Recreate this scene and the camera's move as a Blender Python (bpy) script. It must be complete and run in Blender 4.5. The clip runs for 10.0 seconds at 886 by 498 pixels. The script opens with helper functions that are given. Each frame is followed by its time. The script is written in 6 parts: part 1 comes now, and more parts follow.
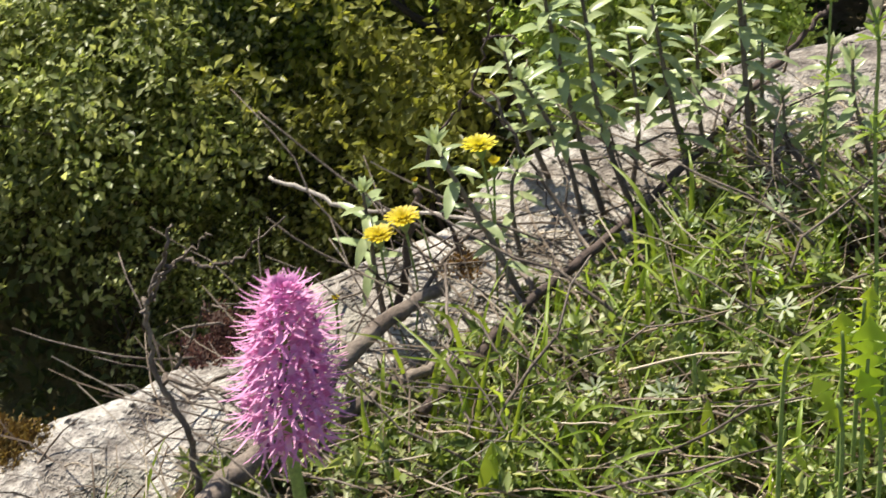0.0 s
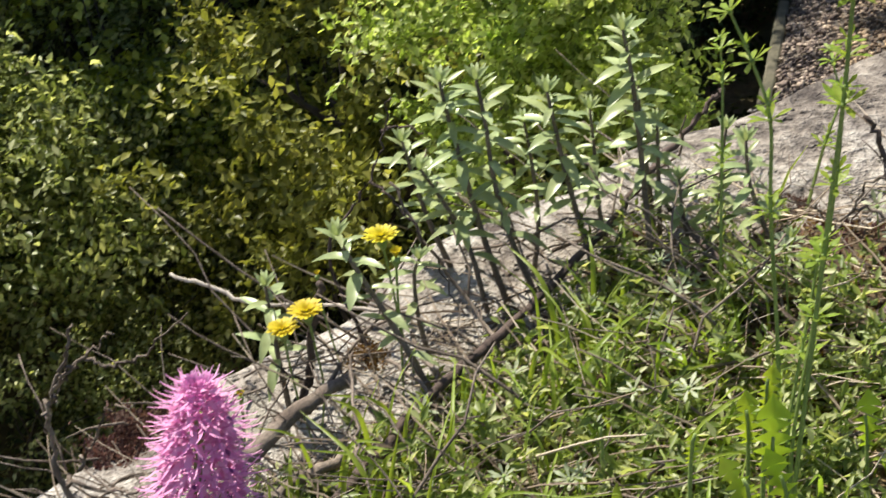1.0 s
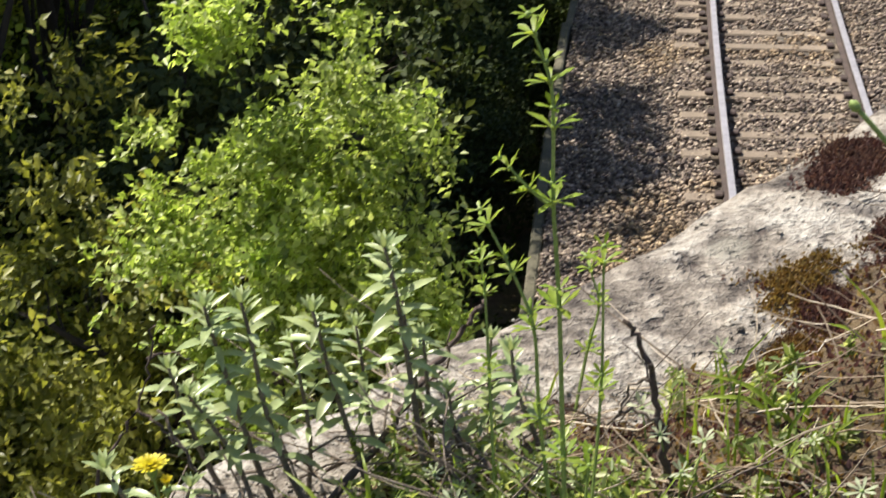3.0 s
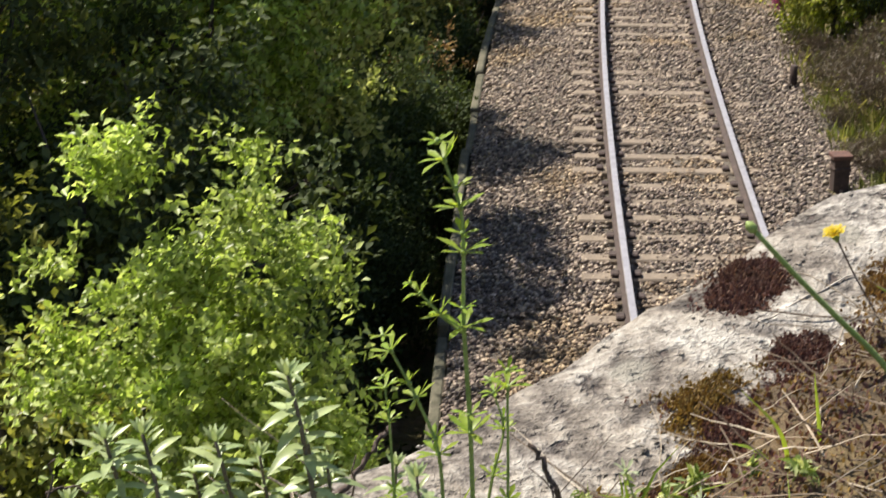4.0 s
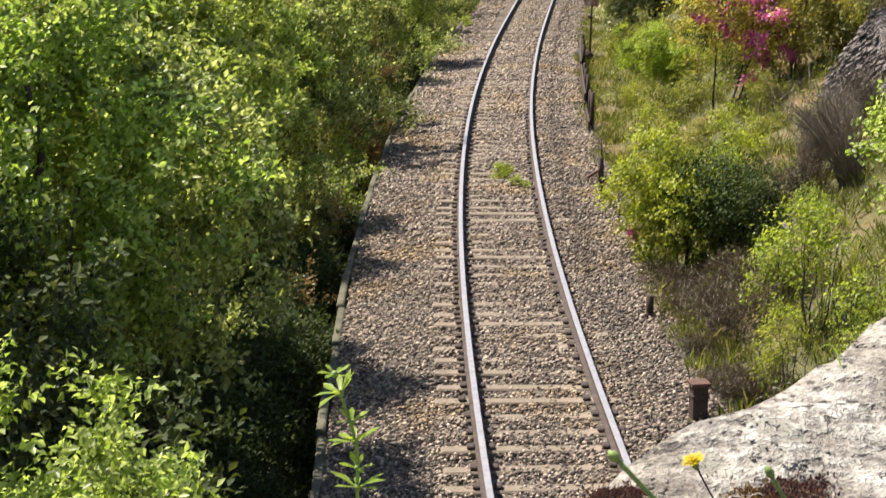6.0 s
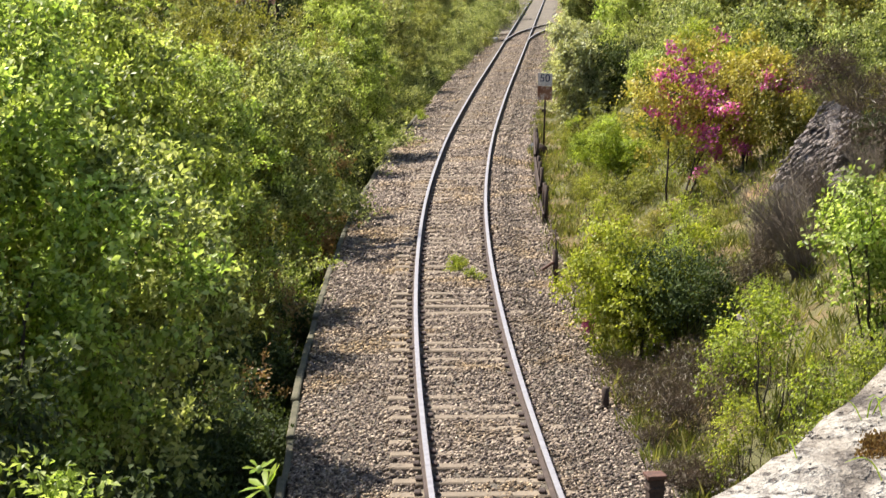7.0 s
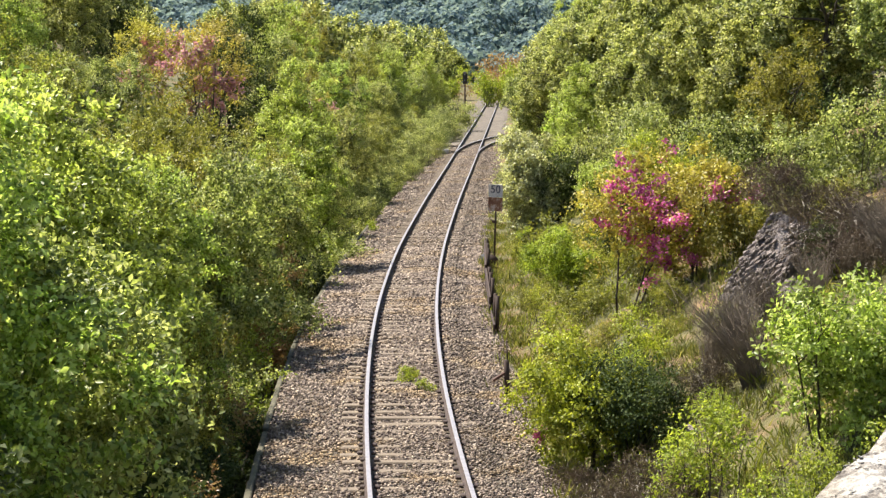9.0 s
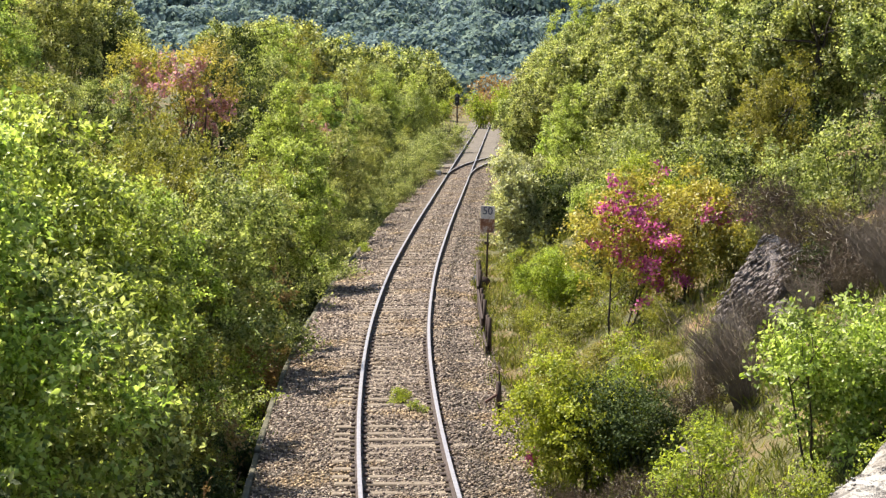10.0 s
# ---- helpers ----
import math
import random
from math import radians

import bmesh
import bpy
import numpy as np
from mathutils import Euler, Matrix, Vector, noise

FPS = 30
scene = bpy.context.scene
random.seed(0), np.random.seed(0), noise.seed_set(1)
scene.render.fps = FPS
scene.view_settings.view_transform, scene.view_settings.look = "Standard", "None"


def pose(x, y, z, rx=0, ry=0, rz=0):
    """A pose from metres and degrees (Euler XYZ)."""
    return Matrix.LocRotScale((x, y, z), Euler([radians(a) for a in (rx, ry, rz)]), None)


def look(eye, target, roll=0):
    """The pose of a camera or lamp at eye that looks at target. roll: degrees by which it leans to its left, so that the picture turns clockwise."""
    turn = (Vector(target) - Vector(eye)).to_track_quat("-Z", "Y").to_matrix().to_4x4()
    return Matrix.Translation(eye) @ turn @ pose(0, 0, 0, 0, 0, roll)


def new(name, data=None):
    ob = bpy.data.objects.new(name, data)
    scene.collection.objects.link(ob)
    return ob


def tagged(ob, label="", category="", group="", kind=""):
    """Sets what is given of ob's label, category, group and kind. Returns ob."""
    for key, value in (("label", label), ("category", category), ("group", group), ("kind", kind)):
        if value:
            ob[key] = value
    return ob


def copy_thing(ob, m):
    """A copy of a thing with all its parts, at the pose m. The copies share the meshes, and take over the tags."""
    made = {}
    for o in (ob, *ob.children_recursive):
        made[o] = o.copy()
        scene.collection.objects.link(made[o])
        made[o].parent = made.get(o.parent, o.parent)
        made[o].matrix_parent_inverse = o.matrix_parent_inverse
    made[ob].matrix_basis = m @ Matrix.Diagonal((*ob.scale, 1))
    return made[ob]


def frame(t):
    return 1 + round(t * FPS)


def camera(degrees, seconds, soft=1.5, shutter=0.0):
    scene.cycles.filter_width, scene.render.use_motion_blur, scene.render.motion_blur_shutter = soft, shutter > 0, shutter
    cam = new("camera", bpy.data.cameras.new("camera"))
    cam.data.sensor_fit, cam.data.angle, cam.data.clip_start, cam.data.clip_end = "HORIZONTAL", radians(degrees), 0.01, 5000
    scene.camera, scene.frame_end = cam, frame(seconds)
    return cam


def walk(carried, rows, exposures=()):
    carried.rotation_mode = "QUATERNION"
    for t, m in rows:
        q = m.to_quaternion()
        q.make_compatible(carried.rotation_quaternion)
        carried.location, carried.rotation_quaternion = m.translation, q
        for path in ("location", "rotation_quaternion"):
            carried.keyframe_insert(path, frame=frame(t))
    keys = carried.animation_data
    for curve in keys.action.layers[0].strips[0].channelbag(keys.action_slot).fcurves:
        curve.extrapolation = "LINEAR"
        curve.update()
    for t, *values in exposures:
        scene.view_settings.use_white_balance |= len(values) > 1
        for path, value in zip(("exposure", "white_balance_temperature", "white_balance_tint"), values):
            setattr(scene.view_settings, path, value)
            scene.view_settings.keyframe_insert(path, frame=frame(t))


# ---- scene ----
PATH = [
    (0.0, 56.757, 1.85, 22.22), (0.5, 58.10, 1.80, 20.49), (1.0, 59.50, 1.70, 18.70), (1.5, 61.03, 1.60, 16.70),
    (2.0, 62.65, 1.42, 14.66), (2.5, 64.41, 1.12, 12.72), (2.7, 65.11, 1.02, 11.96), (3.8, 69.40, 0.76, 8.25),
    (4.0, 70.17, 0.65, 7.66), (4.5, 72.15, 0.46, 6.21), (5.0, 74.03, 0.34, 5.01), (5.5, 75.82, 0.30, 4.05),
    (6.8, 79.885, 0.19, 2.06), (7.0, 80.42, 0.18, 1.79), (7.5, 81.56, 0.15, 1.28), (8.0, 82.53, 0.13, 0.885),
    (8.5, 83.31, 0.07, 0.527), (9.0, 83.92, 0.03, 0.246), (9.5, 84.35, 0.01, 0.069), (10.0, 84.60, 0.0, 0.0)]
EYE = (0.0, 0.0, 6.35)
cam = camera(27.5, 10.0, soft=1.35, shutter=0.4)
walk(cam, [(t, pose(*EYE, rx, ry, rz)) for t, rx, ry, rz in PATH], exposures=[(0.0, 0.85), (4.0, 0.86), (7.0, 1.12), (10.0, 1.16)])

# ---- light ----
SUN_EL, SUN_AZ = radians(59), radians(-60)          # azimuth from +y towards +x
sun_way = Vector((math.sin(SUN_AZ) * math.cos(SUN_EL), math.cos(SUN_AZ) * math.cos(SUN_EL), math.sin(SUN_EL)))
world = bpy.data.worlds.new("sky")
scene.world = world
world.use_nodes = True
wn = world.node_tree
sky = wn.nodes.new("ShaderNodeTexSky")
sky.sky_type, sky.sun_disc, sky.sun_elevation, sky.sun_rotation = "NISHITA", False, SUN_EL, SUN_AZ
wn.links.new(sky.outputs[0], wn.nodes["Background"].inputs[0])
wn.nodes["Background"].inputs[1].default_value = 0.075
sun = new("sun", bpy.data.lights.new("sun", "SUN"))
sun.data.energy, sun.data.angle, sun.data.color = 5.0, radians(0.55), (1.0, 0.93, 0.80)
sun.matrix_world = look(sun_way * 60, (0, 0, 0))

# ---- materials ----


def ramp(nt, fac, stops):
    r = nt.nodes.new("ShaderNodeValToRGB")
    el = r.color_ramp.elements
    while len(el) < len(stops):
        el.new(0.5)
    for e, (p, c) in zip(el, stops):
        e.position, e.color = p, (*c, 1)
    nt.links.new(fac, r.inputs[0])
    return r.outputs[0]


def tex(nt, scale, detail=4, rough=0.6, kind="ShaderNodeTexNoise", coord="Object", stretch=None):
    tc = nt.nodes.new("ShaderNodeTexCoord")
    n = nt.nodes.new(kind)
    n.inputs["Scale"].default_value = scale
    if kind == "ShaderNodeTexNoise":
        n.inputs["Detail"].default_value, n.inputs["Roughness"].default_value = detail, rough
    out = tc.outputs[coord]
    if stretch:
        mp = nt.nodes.new("ShaderNodeMapping")
        mp.inputs["Scale"].default_value = stretch
        nt.links.new(out, mp.inputs[0])
        out = mp.outputs[0]
    nt.links.new(out, n.inputs["Vector"])
    return n.outputs[0]


def mix(nt, fac, a, b, mode="MIX"):
    m = nt.nodes.new("ShaderNodeMix")
    m.data_type, m.blend_type = "RGBA", mode
    for sock, val in ((m.inputs[0], fac), (m.inputs[6], a), (m.inputs[7], b)):
        if isinstance(val, (int, float)):
            sock.default_value = val
        elif isinstance(val, tuple):
            sock.default_value = (*val, 1)
        else:
            nt.links.new(val, sock)
    return m.outputs[2]


def math_node(nt, op, a, b=0.0):
    m = nt.nodes.new("ShaderNodeMath")
    m.operation = op
    for sock, val in ((m.inputs[0], a), (m.inputs[1], b)):
        if isinstance(val, (int, float)):
            sock.default_value = val
        else:
            nt.links.new(val, sock)
    return m.outputs[0]


def base_mat(name, rough=0.8, metal=0.0):
    m = bpy.data.materials.new(name)
    m.use_nodes = True
    nt = m.node_tree
    b = nt.nodes["Principled BSDF"]
    b.inputs["Roughness"].default_value, b.inputs["Metallic"].default_value = rough, metal
    return m, nt, b


def bump(nt, b, height, strength=0.5, dist=0.02):
    n = nt.nodes.new("ShaderNodeBump")
    n.inputs["Strength"].default_value, n.inputs["Distance"].default_value = strength, dist
    nt.links.new(height, n.inputs["Height"])
    nt.links.new(n.outputs[0], b.inputs["Normal"])


def leaf_mat(name, dark, mid, light, trans=0.45, rough=0.38, thru=(1.22, 1.2, 0.6)):
    """Foliage: colour by leaf and by plant, light passing through the blade."""
    m, nt, b = base_mat(name, rough)
    b.inputs["Specular IOR Level"].default_value = 0.4 if rough < 0.9 else 0.0
    geo = nt.nodes.new("ShaderNodeNewGeometry")
    info = nt.nodes.new("ShaderNodeObjectInfo")
    col = ramp(nt, geo.outputs["Random Per Island"], [(0.0, dark), (0.5, mid), (1.0, light)])
    hsv = nt.nodes.new("ShaderNodeHueSaturation")
    nt.links.new(math_node(nt, "MULTIPLY_ADD", info.outputs["Random"], 0.026), hsv.inputs["Hue"])
    hsv.inputs["Hue"].links[0].from_node.inputs[2].default_value = 0.485
    hsv.inputs["Saturation"].default_value = 0.96
    patch = tex(nt, 1.3, 2)
    nt.links.new(math_node(nt, "MULTIPLY_ADD", patch, 1.9), hsv.inputs["Value"])
    hsv.inputs["Value"].links[0].from_node.inputs[2].default_value = 0.03
    nt.links.new(col, hsv.inputs["Color"])
    nt.links.new(hsv.outputs[0], b.inputs["Base Color"])
    tr = nt.nodes.new("ShaderNodeBsdfTranslucent")
    nt.links.new(mix(nt, 1.0, hsv.outputs[0], thru, "MULTIPLY"), tr.inputs[0])
    ms = nt.nodes.new("ShaderNodeMixShader")
    ms.inputs[0].default_value = trans
    nt.links.new(b.outputs[0], ms.inputs[1])
    nt.links.new(tr.outputs[0], ms.inputs[2])
    nt.links.new(ms.outputs[0], nt.nodes["Material Output"].inputs[0])
    return m


def noisy_mat(name, stops, scale, rough=0.85, fine=40.0, bumps=0.5, dist=0.01, metal=0.0, stretch=None, second=None):
    m, nt, b = base_mat(name, rough, metal)
    big = tex(nt, scale, 6, 0.65, stretch=stretch)
    col = ramp(nt, big, stops)
    small = tex(nt, fine, 5, 0.7, stretch=stretch)
    col = mix(nt, 1.0, col, ramp(nt, small, [(0.25, (0.55, 0.55, 0.55)), (0.75, (1.3, 1.3, 1.3))]), "MULTIPLY")
    if second:
        s2, c2, lo, hi = second
        col = mix(nt, ramp(nt, tex(nt, s2, 4, 0.7), [(lo, (0, 0, 0)), (hi, (1, 1, 1))]), col, c2)
    nt.links.new(col, b.inputs["Base Color"])
    bump(nt, b, small, bumps, dist)
    return m


def rock_mat():
    """Pale limestone: cream and grey patches, pits, cracks and round lichen."""
    m, nt, b = base_mat("limestone", 0.92)
    big = tex(nt, 6.0, 7, 0.68)
    col = ramp(nt, big, [(0.34, (0.12, 0.10, 0.088)), (0.43, (0.34, 0.30, 0.255)), (0.53, (0.45, 0.415, 0.37)), (0.64, (0.60, 0.57, 0.52)), (0.74, (0.40, 0.36, 0.315))])
    small = tex(nt, 85.0, 5, 0.75)
    col = mix(nt, 1.0, col, ramp(nt, small, [(0.32, (0.45, 0.42, 0.40)), (0.5, (1, 1, 1)), (0.7, (1.22, 1.22, 1.2))]), "MULTIPLY")
    mid = tex(nt, 20.0, 5, 0.75)
    col = mix(nt, 1.0, col, ramp(nt, mid, [(0.38, (0.34, 0.32, 0.32)), (0.47, (0.74, 0.72, 0.71)), (0.56, (1.0, 1.0, 1.0)), (0.66, (1.14, 1.14, 1.14))]), "MULTIPLY")
    pits = tex(nt, 30.0, 4, 0.7)
    col = mix(nt, ramp(nt, pits, [(0.60, (0, 0, 0)), (0.68, (1, 1, 1))]), col, (0.10, 0.075, 0.065))
    vor = nt.nodes.new("ShaderNodeTexVoronoi")
    vor.inputs["Scale"].default_value = 9.0
    tc = nt.nodes.new("ShaderNodeTexCoord")
    warp = nt.nodes.new("ShaderNodeVectorMath")
    warp.operation = "MULTIPLY_ADD"
    warp.inputs[1].default_value = (0.05, 0.05, 0.05)
    nt.links.new(big, warp.inputs[0])
    nt.links.new(tc.outputs["Object"], warp.inputs[2])
    nt.links.new(warp.outputs[0], vor.inputs["Vector"])
    disc = ramp(nt, vor.outputs["Distance"], [(0.26, (1, 1, 1)), (0.33, (0, 0, 0))])
    some = nt.nodes.new("ShaderNodeSeparateColor")
    nt.links.new(vor.outputs["Color"], some.inputs[0])
    pick = math_node(nt, "GREATER_THAN", some.outputs[0], 0.72)
    col = mix(nt, math_node(nt, "MULTIPLY", math_node(nt, "MULTIPLY", disc, pick), 0.75), col, (0.30, 0.28, 0.235))
    nt.links.new(col, b.inputs["Base Color"])
    bump(nt, b, math_node(nt, "ADD", math_node(nt, "ADD", math_node(nt, "MULTIPLY", big, 2.0), math_node(nt, "MULTIPLY", mid, 1.1)), math_node(nt, "SUBTRACT", math_node(nt, "MULTIPLY", small, 0.35), math_node(nt, "MULTIPLY", ramp(nt, pits, [(0.57, (0, 0, 0)), (0.68, (1, 1, 1))]), 0.6))), 1.0, 0.02)
    return m


M_rock = rock_mat()
M_soil = noisy_mat("litter_soil", [(0.3, (0.05, 0.035, 0.02)), (0.5, (0.13, 0.09, 0.05)), (0.7, (0.22, 0.16, 0.07))], 9.0, 1.0, 90.0, 1.0, 0.01)
M_bank = noisy_mat("bank_earth", [(0.3, (0.07, 0.075, 0.03)), (0.5, (0.13, 0.12, 0.05)), (0.62, (0.24, 0.15, 0.08)), (0.8, (0.20, 0.17, 0.10))],
                   0.35, 1.0, 9.0, 1.0, 0.06)
M_ballast = noisy_mat("ballast_bed", [(0.3, (0.10, 0.085, 0.07)), (0.7, (0.23, 0.195, 0.16))], 0.7, 0.95, 26.0, 1.0, 0.05)
# Besides moss, the dark tones put the wall's shade into its concrete.
M_wall = noisy_mat("mossy_shade_dark_old_concrete", [(0.3, (0.05, 0.05, 0.03)), (0.55, (0.12, 0.11, 0.075)), (0.75, (0.24, 0.21, 0.16))], 2.0, 0.95, 30.0, 0.6, 0.01)
M_concrete = noisy_mat("weathered_concrete", [(0.3, (0.16, 0.125, 0.095)), (0.7, (0.27, 0.215, 0.165))], 3.0, 0.9, 60.0, 0.4, 0.005)
M_rust = noisy_mat("rusty_steel", [(0.3, (0.045, 0.032, 0.03)), (0.6, (0.085, 0.06, 0.054)), (0.8, (0.13, 0.095, 0.085))], 6.0, 0.8, 70.0, 0.4, 0.003, metal=0.2)
M_bark = noisy_mat("grey_brown_bark", [(0.3, (0.03, 0.023, 0.018)), (0.7, (0.085, 0.066, 0.05))], 3.0, 0.9, 30.0, 0.8, 0.01, stretch=(1, 1, 0.25))
M_outcrop = noisy_mat("layered_grey_rock", [(0.3, (0.15, 0.12, 0.115)), (0.55, (0.34, 0.29, 0.27)), (0.8, (0.48, 0.42, 0.39))], 2.2, 0.95, 16.0, 1.0, 0.05, stretch=(1, 1, 1.6))


def polished():
    m, nt, b = base_mat("polished_rail_head", 0.42, 0.55)
    nt.links.new(ramp(nt, tex(nt, 8, 4), [(0.3, (0.36, 0.33, 0.35)), (0.7, (0.52, 0.49, 0.51))]), b.inputs["Base Color"])
    return m


M_railtop = polished()


def stone_mat(name, k):
    m, nt, b = base_mat(name, 0.9)
    geo = nt.nodes.new("ShaderNodeNewGeometry")
    tones = ((0.0, (0.065, 0.048, 0.045)), (0.4, (0.19, 0.148, 0.125)), (0.75, (0.315, 0.25, 0.20)), (1.0, (0.50, 0.415, 0.335)))
    col = ramp(nt, geo.outputs["Random Per Island"], [(p, tuple(v * k for v in c)) for p, c in tones])
    yel = ramp(nt, tex(nt, 0.45, 3), [(0.52, (1, 1, 1)), (0.66, (1.12, 1.02, 0.78))])
    nt.links.new(mix(nt, 1.0, col, yel, "MULTIPLY"), b.inputs["Base Color"])
    return m


M_stone = stone_mat("crushed_stone", 1.04)
M_oily = stone_mat("oil_darkened_stone", 0.55)
L_bright = leaf_mat("bright_spring_leaf", (0.11, 0.155, 0.028), (0.38, 0.47, 0.095), (0.66, 0.71, 0.30), 0.57, 0.36, thru=(1.13, 1.18, 0.62))
L_green = leaf_mat("green_leaf", (0.075, 0.105, 0.025), (0.30, 0.345, 0.10), (0.62, 0.64, 0.32), 0.55, 0.38, thru=(1.17, 1.15, 0.68))
# Dark oak foliage; on shrubs and herbs its darkness stands for shade.
L_dark = leaf_mat("dark_evergreen_and_shade_leaf", (0.032, 0.052, 0.012), (0.056, 0.082, 0.018), (0.10, 0.13, 0.034), 0.3, 0.75)
L_olive = leaf_mat("olive_leaf", (0.12, 0.13, 0.025), (0.25, 0.26, 0.05), (0.42, 0.40, 0.11), 0.5, 0.40)
L_yellow = leaf_mat("yellow_green_leaf", (0.16, 0.21, 0.02), (0.31, 0.38, 0.035), (0.52, 0.56, 0.10), 0.5, 0.42)
L_silver = leaf_mat("silvery_leaf", (0.22, 0.24, 0.12), (0.42, 0.45, 0.26), (0.66, 0.68, 0.46), 0.45)
L_redbud = leaf_mat("young_bronze_leaf", (0.20, 0.20, 0.03), (0.30, 0.29, 0.05), (0.42, 0.36, 0.09), 0.5)
L_blush = leaf_mat("young_golden_leaf", (0.26, 0.24, 0.04), (0.41, 0.38, 0.075), (0.58, 0.52, 0.17), 0.5)
L_pink = leaf_mat("magenta_blossom", (0.40, 0.06, 0.22), (0.58, 0.13, 0.34), (0.72, 0.27, 0.48), 0.4, thru=(1.15, 0.8, 1.05))
L_palepink = leaf_mat("pale_pink_blossom", (0.50, 0.25, 0.29), (0.62, 0.34, 0.38), (0.72, 0.46, 0.48), 0.4, thru=(1.1, 0.95, 0.9))
L_brown = leaf_mat("dry_brown_twig", (0.07, 0.05, 0.035), (0.12, 0.085, 0.055), (0.19, 0.14, 0.09), 0.15, thru=(1, 1, 1))
L_orange = leaf_mat("russet_leaf", (0.24, 0.14, 0.05), (0.34, 0.22, 0.075), (0.42, 0.31, 0.10), 0.4, thru=(1.1, 1, 0.8))
# Blue-green leaf colour stands for the haze over the far hill.
L_hill = leaf_mat("haze_tinted_wood", (0.12, 0.175, 0.20), (0.20, 0.28, 0.26), (0.32, 0.40, 0.28), 0.5, 1.0, thru=(1.0, 1.0, 1.1))
L_grass = leaf_mat("meadow_grass", (0.13, 0.16, 0.03), (0.22, 0.24, 0.05), (0.40, 0.36, 0.15), 0.4)

# ---- mesh helpers ----


class Geo:
    def __init__(self):
        self.v, self.f = [], []

    def add(self, vs, fs):
        n = len(self.v)
        self.v += [tuple(p) for p in vs]
        self.f += [tuple(i + n for i in q) for q in fs]

    def mesh(self, name, mat, smooth=False):
        me = bpy.data.meshes.new(name)
        me.from_pydata(self.v, [], self.f)
        me.materials.append(mat)
        if smooth:
            me.polygons.foreach_set("use_smooth", [True] * len(me.polygons))
        me.update()
        return me


def part(name, me, parent=None, label="", m=None):
    ob = new(name, me)
    ob.parent = parent
    if m is not None:
        ob.matrix_basis = m
    if label:
        tagged(ob, label)
    return ob


def thing(name, label, category, group="", m=None, kind=""):
    ob = new(name)
    if m is not None:
        ob.matrix_basis = m
    return tagged(ob, label, category, group, kind)


def tube(g, pts, radii, sides=6):
    """A tapered tube along pts into g."""
    pts = [Vector(p) for p in pts]
    ref = Vector((0.31, 0.17, 0.93)).normalized()
    vs, fs = [], []
    for i, p in enumerate(pts):
        d = (pts[min(i + 1, len(pts) - 1)] - pts[max(i - 1, 0)]).normalized()
        a = d.cross(ref if abs(d.dot(ref)) < 0.95 else Vector((1, 0, 0))).normalized()
        c = d.cross(a)
        for k in range(sides):
            w = 2 * math.pi * k / sides
            vs.append(p + (a * math.cos(w) + c * math.sin(w)) * radii[i])
    for i in range(len(pts) - 1):
        for k in range(sides):
            k2 = (k + 1) % sides
            fs.append((i * sides + k, i * sides + k2, (i + 1) * sides + k2, (i + 1) * sides + k))
    fs.append(tuple(range(sides))[::-1])
    fs.append(tuple((len(pts) - 1) * sides + k for k in range(sides)))
    g.add(vs, fs)


def wander(rng, a, b, n, amount):
    a, b = np.array(a, float), np.array(b, float)
    t = np.linspace(0, 1, n)[:, None]
    off = np.cumsum(rng.normal(0, 1, (n, 3)), 0)
    off -= off[0] + (off[-1] - off[0]) * t
    return a + (b - a) * t + off * amount


def unit(a):
    return a / (np.linalg.norm(a, axis=-1, keepdims=True) + 1e-9)


def leaf_cloud(name, mat, pos, way, up, length, width, fold=0.18, curl=0.15):
    """Many small folded leaf blades as one mesh: base, two sides, tip."""
    n = len(pos)
    way = unit(way)
    side = unit(np.cross(way, up))
    nrm = np.cross(side, way)
    ln, wd = np.broadcast_to(length, (n,))[:, None], np.broadcast_to(width, (n,))[:, None]
    v = np.empty((n, 4, 3), np.float32)
    mid = pos + way * ln * 0.48
    v[:, 0] = pos
    v[:, 1] = mid + side * wd * 0.5 + nrm * wd * fold
    v[:, 2] = pos + way * ln - nrm * ln * curl
    v[:, 3] = mid - side * wd * 0.5 + nrm * wd * fold
    idx = np.arange(n)[:, None] * 4 + np.array([0, 1, 2, 0, 2, 3])
    return raw_mesh(name, mat, v.reshape(-1, 3), idx.reshape(-1, 3))


def raw_mesh(name, mat, v, tri):
    me = bpy.data.meshes.new(name)
    me.vertices.add(len(v))
    me.vertices.foreach_set("co", np.ascontiguousarray(v, np.float32).ravel())
    me.loops.add(tri.size)
    me.loops.foreach_set("vertex_index", tri.astype(np.int32).ravel())
    me.polygons.add(len(tri))
    me.polygons.foreach_set("loop_start", (np.arange(len(tri)) * tri.shape[1]).astype(np.int32))
    me.materials.append(mat)
    me.update(calc_edges=True)
    me.validate()
    return me


# ---- plan of the line ----
TRACK_Y = np.array([2.0, 12, 20, 28, 36, 46, 60, 80, 105, 140, 180, 260, 400])
TRACK_X = np.array([1.85, 0.68, -0.04, -0.60, -0.96, -1.17, -1.03, -0.42, 0.50, 1.75, 3.20, 6.1, 11.2])


def smooth_track():
    yy = np.linspace(2, 400, 1600)
    xx = np.interp(yy, TRACK_Y, TRACK_X)
    for _ in range(3):
        k = 17
        pad = np.r_[2 * xx[0] - xx[k:0:-1], xx, 2 * xx[-1] - xx[-2:-k - 2:-1]]
        xx = np.convolve(pad, np.ones(2 * k + 1) / (2 * k + 1), "valid")
    return yy, xx


TY, TX = smooth_track()


def xc(y):
    return np.interp(y, TY, TX)


def fbm(x, y, s, o=4):
    return noise.fractal(Vector((x * s, y * s, 3.7)), 1.0, 2.0, o)


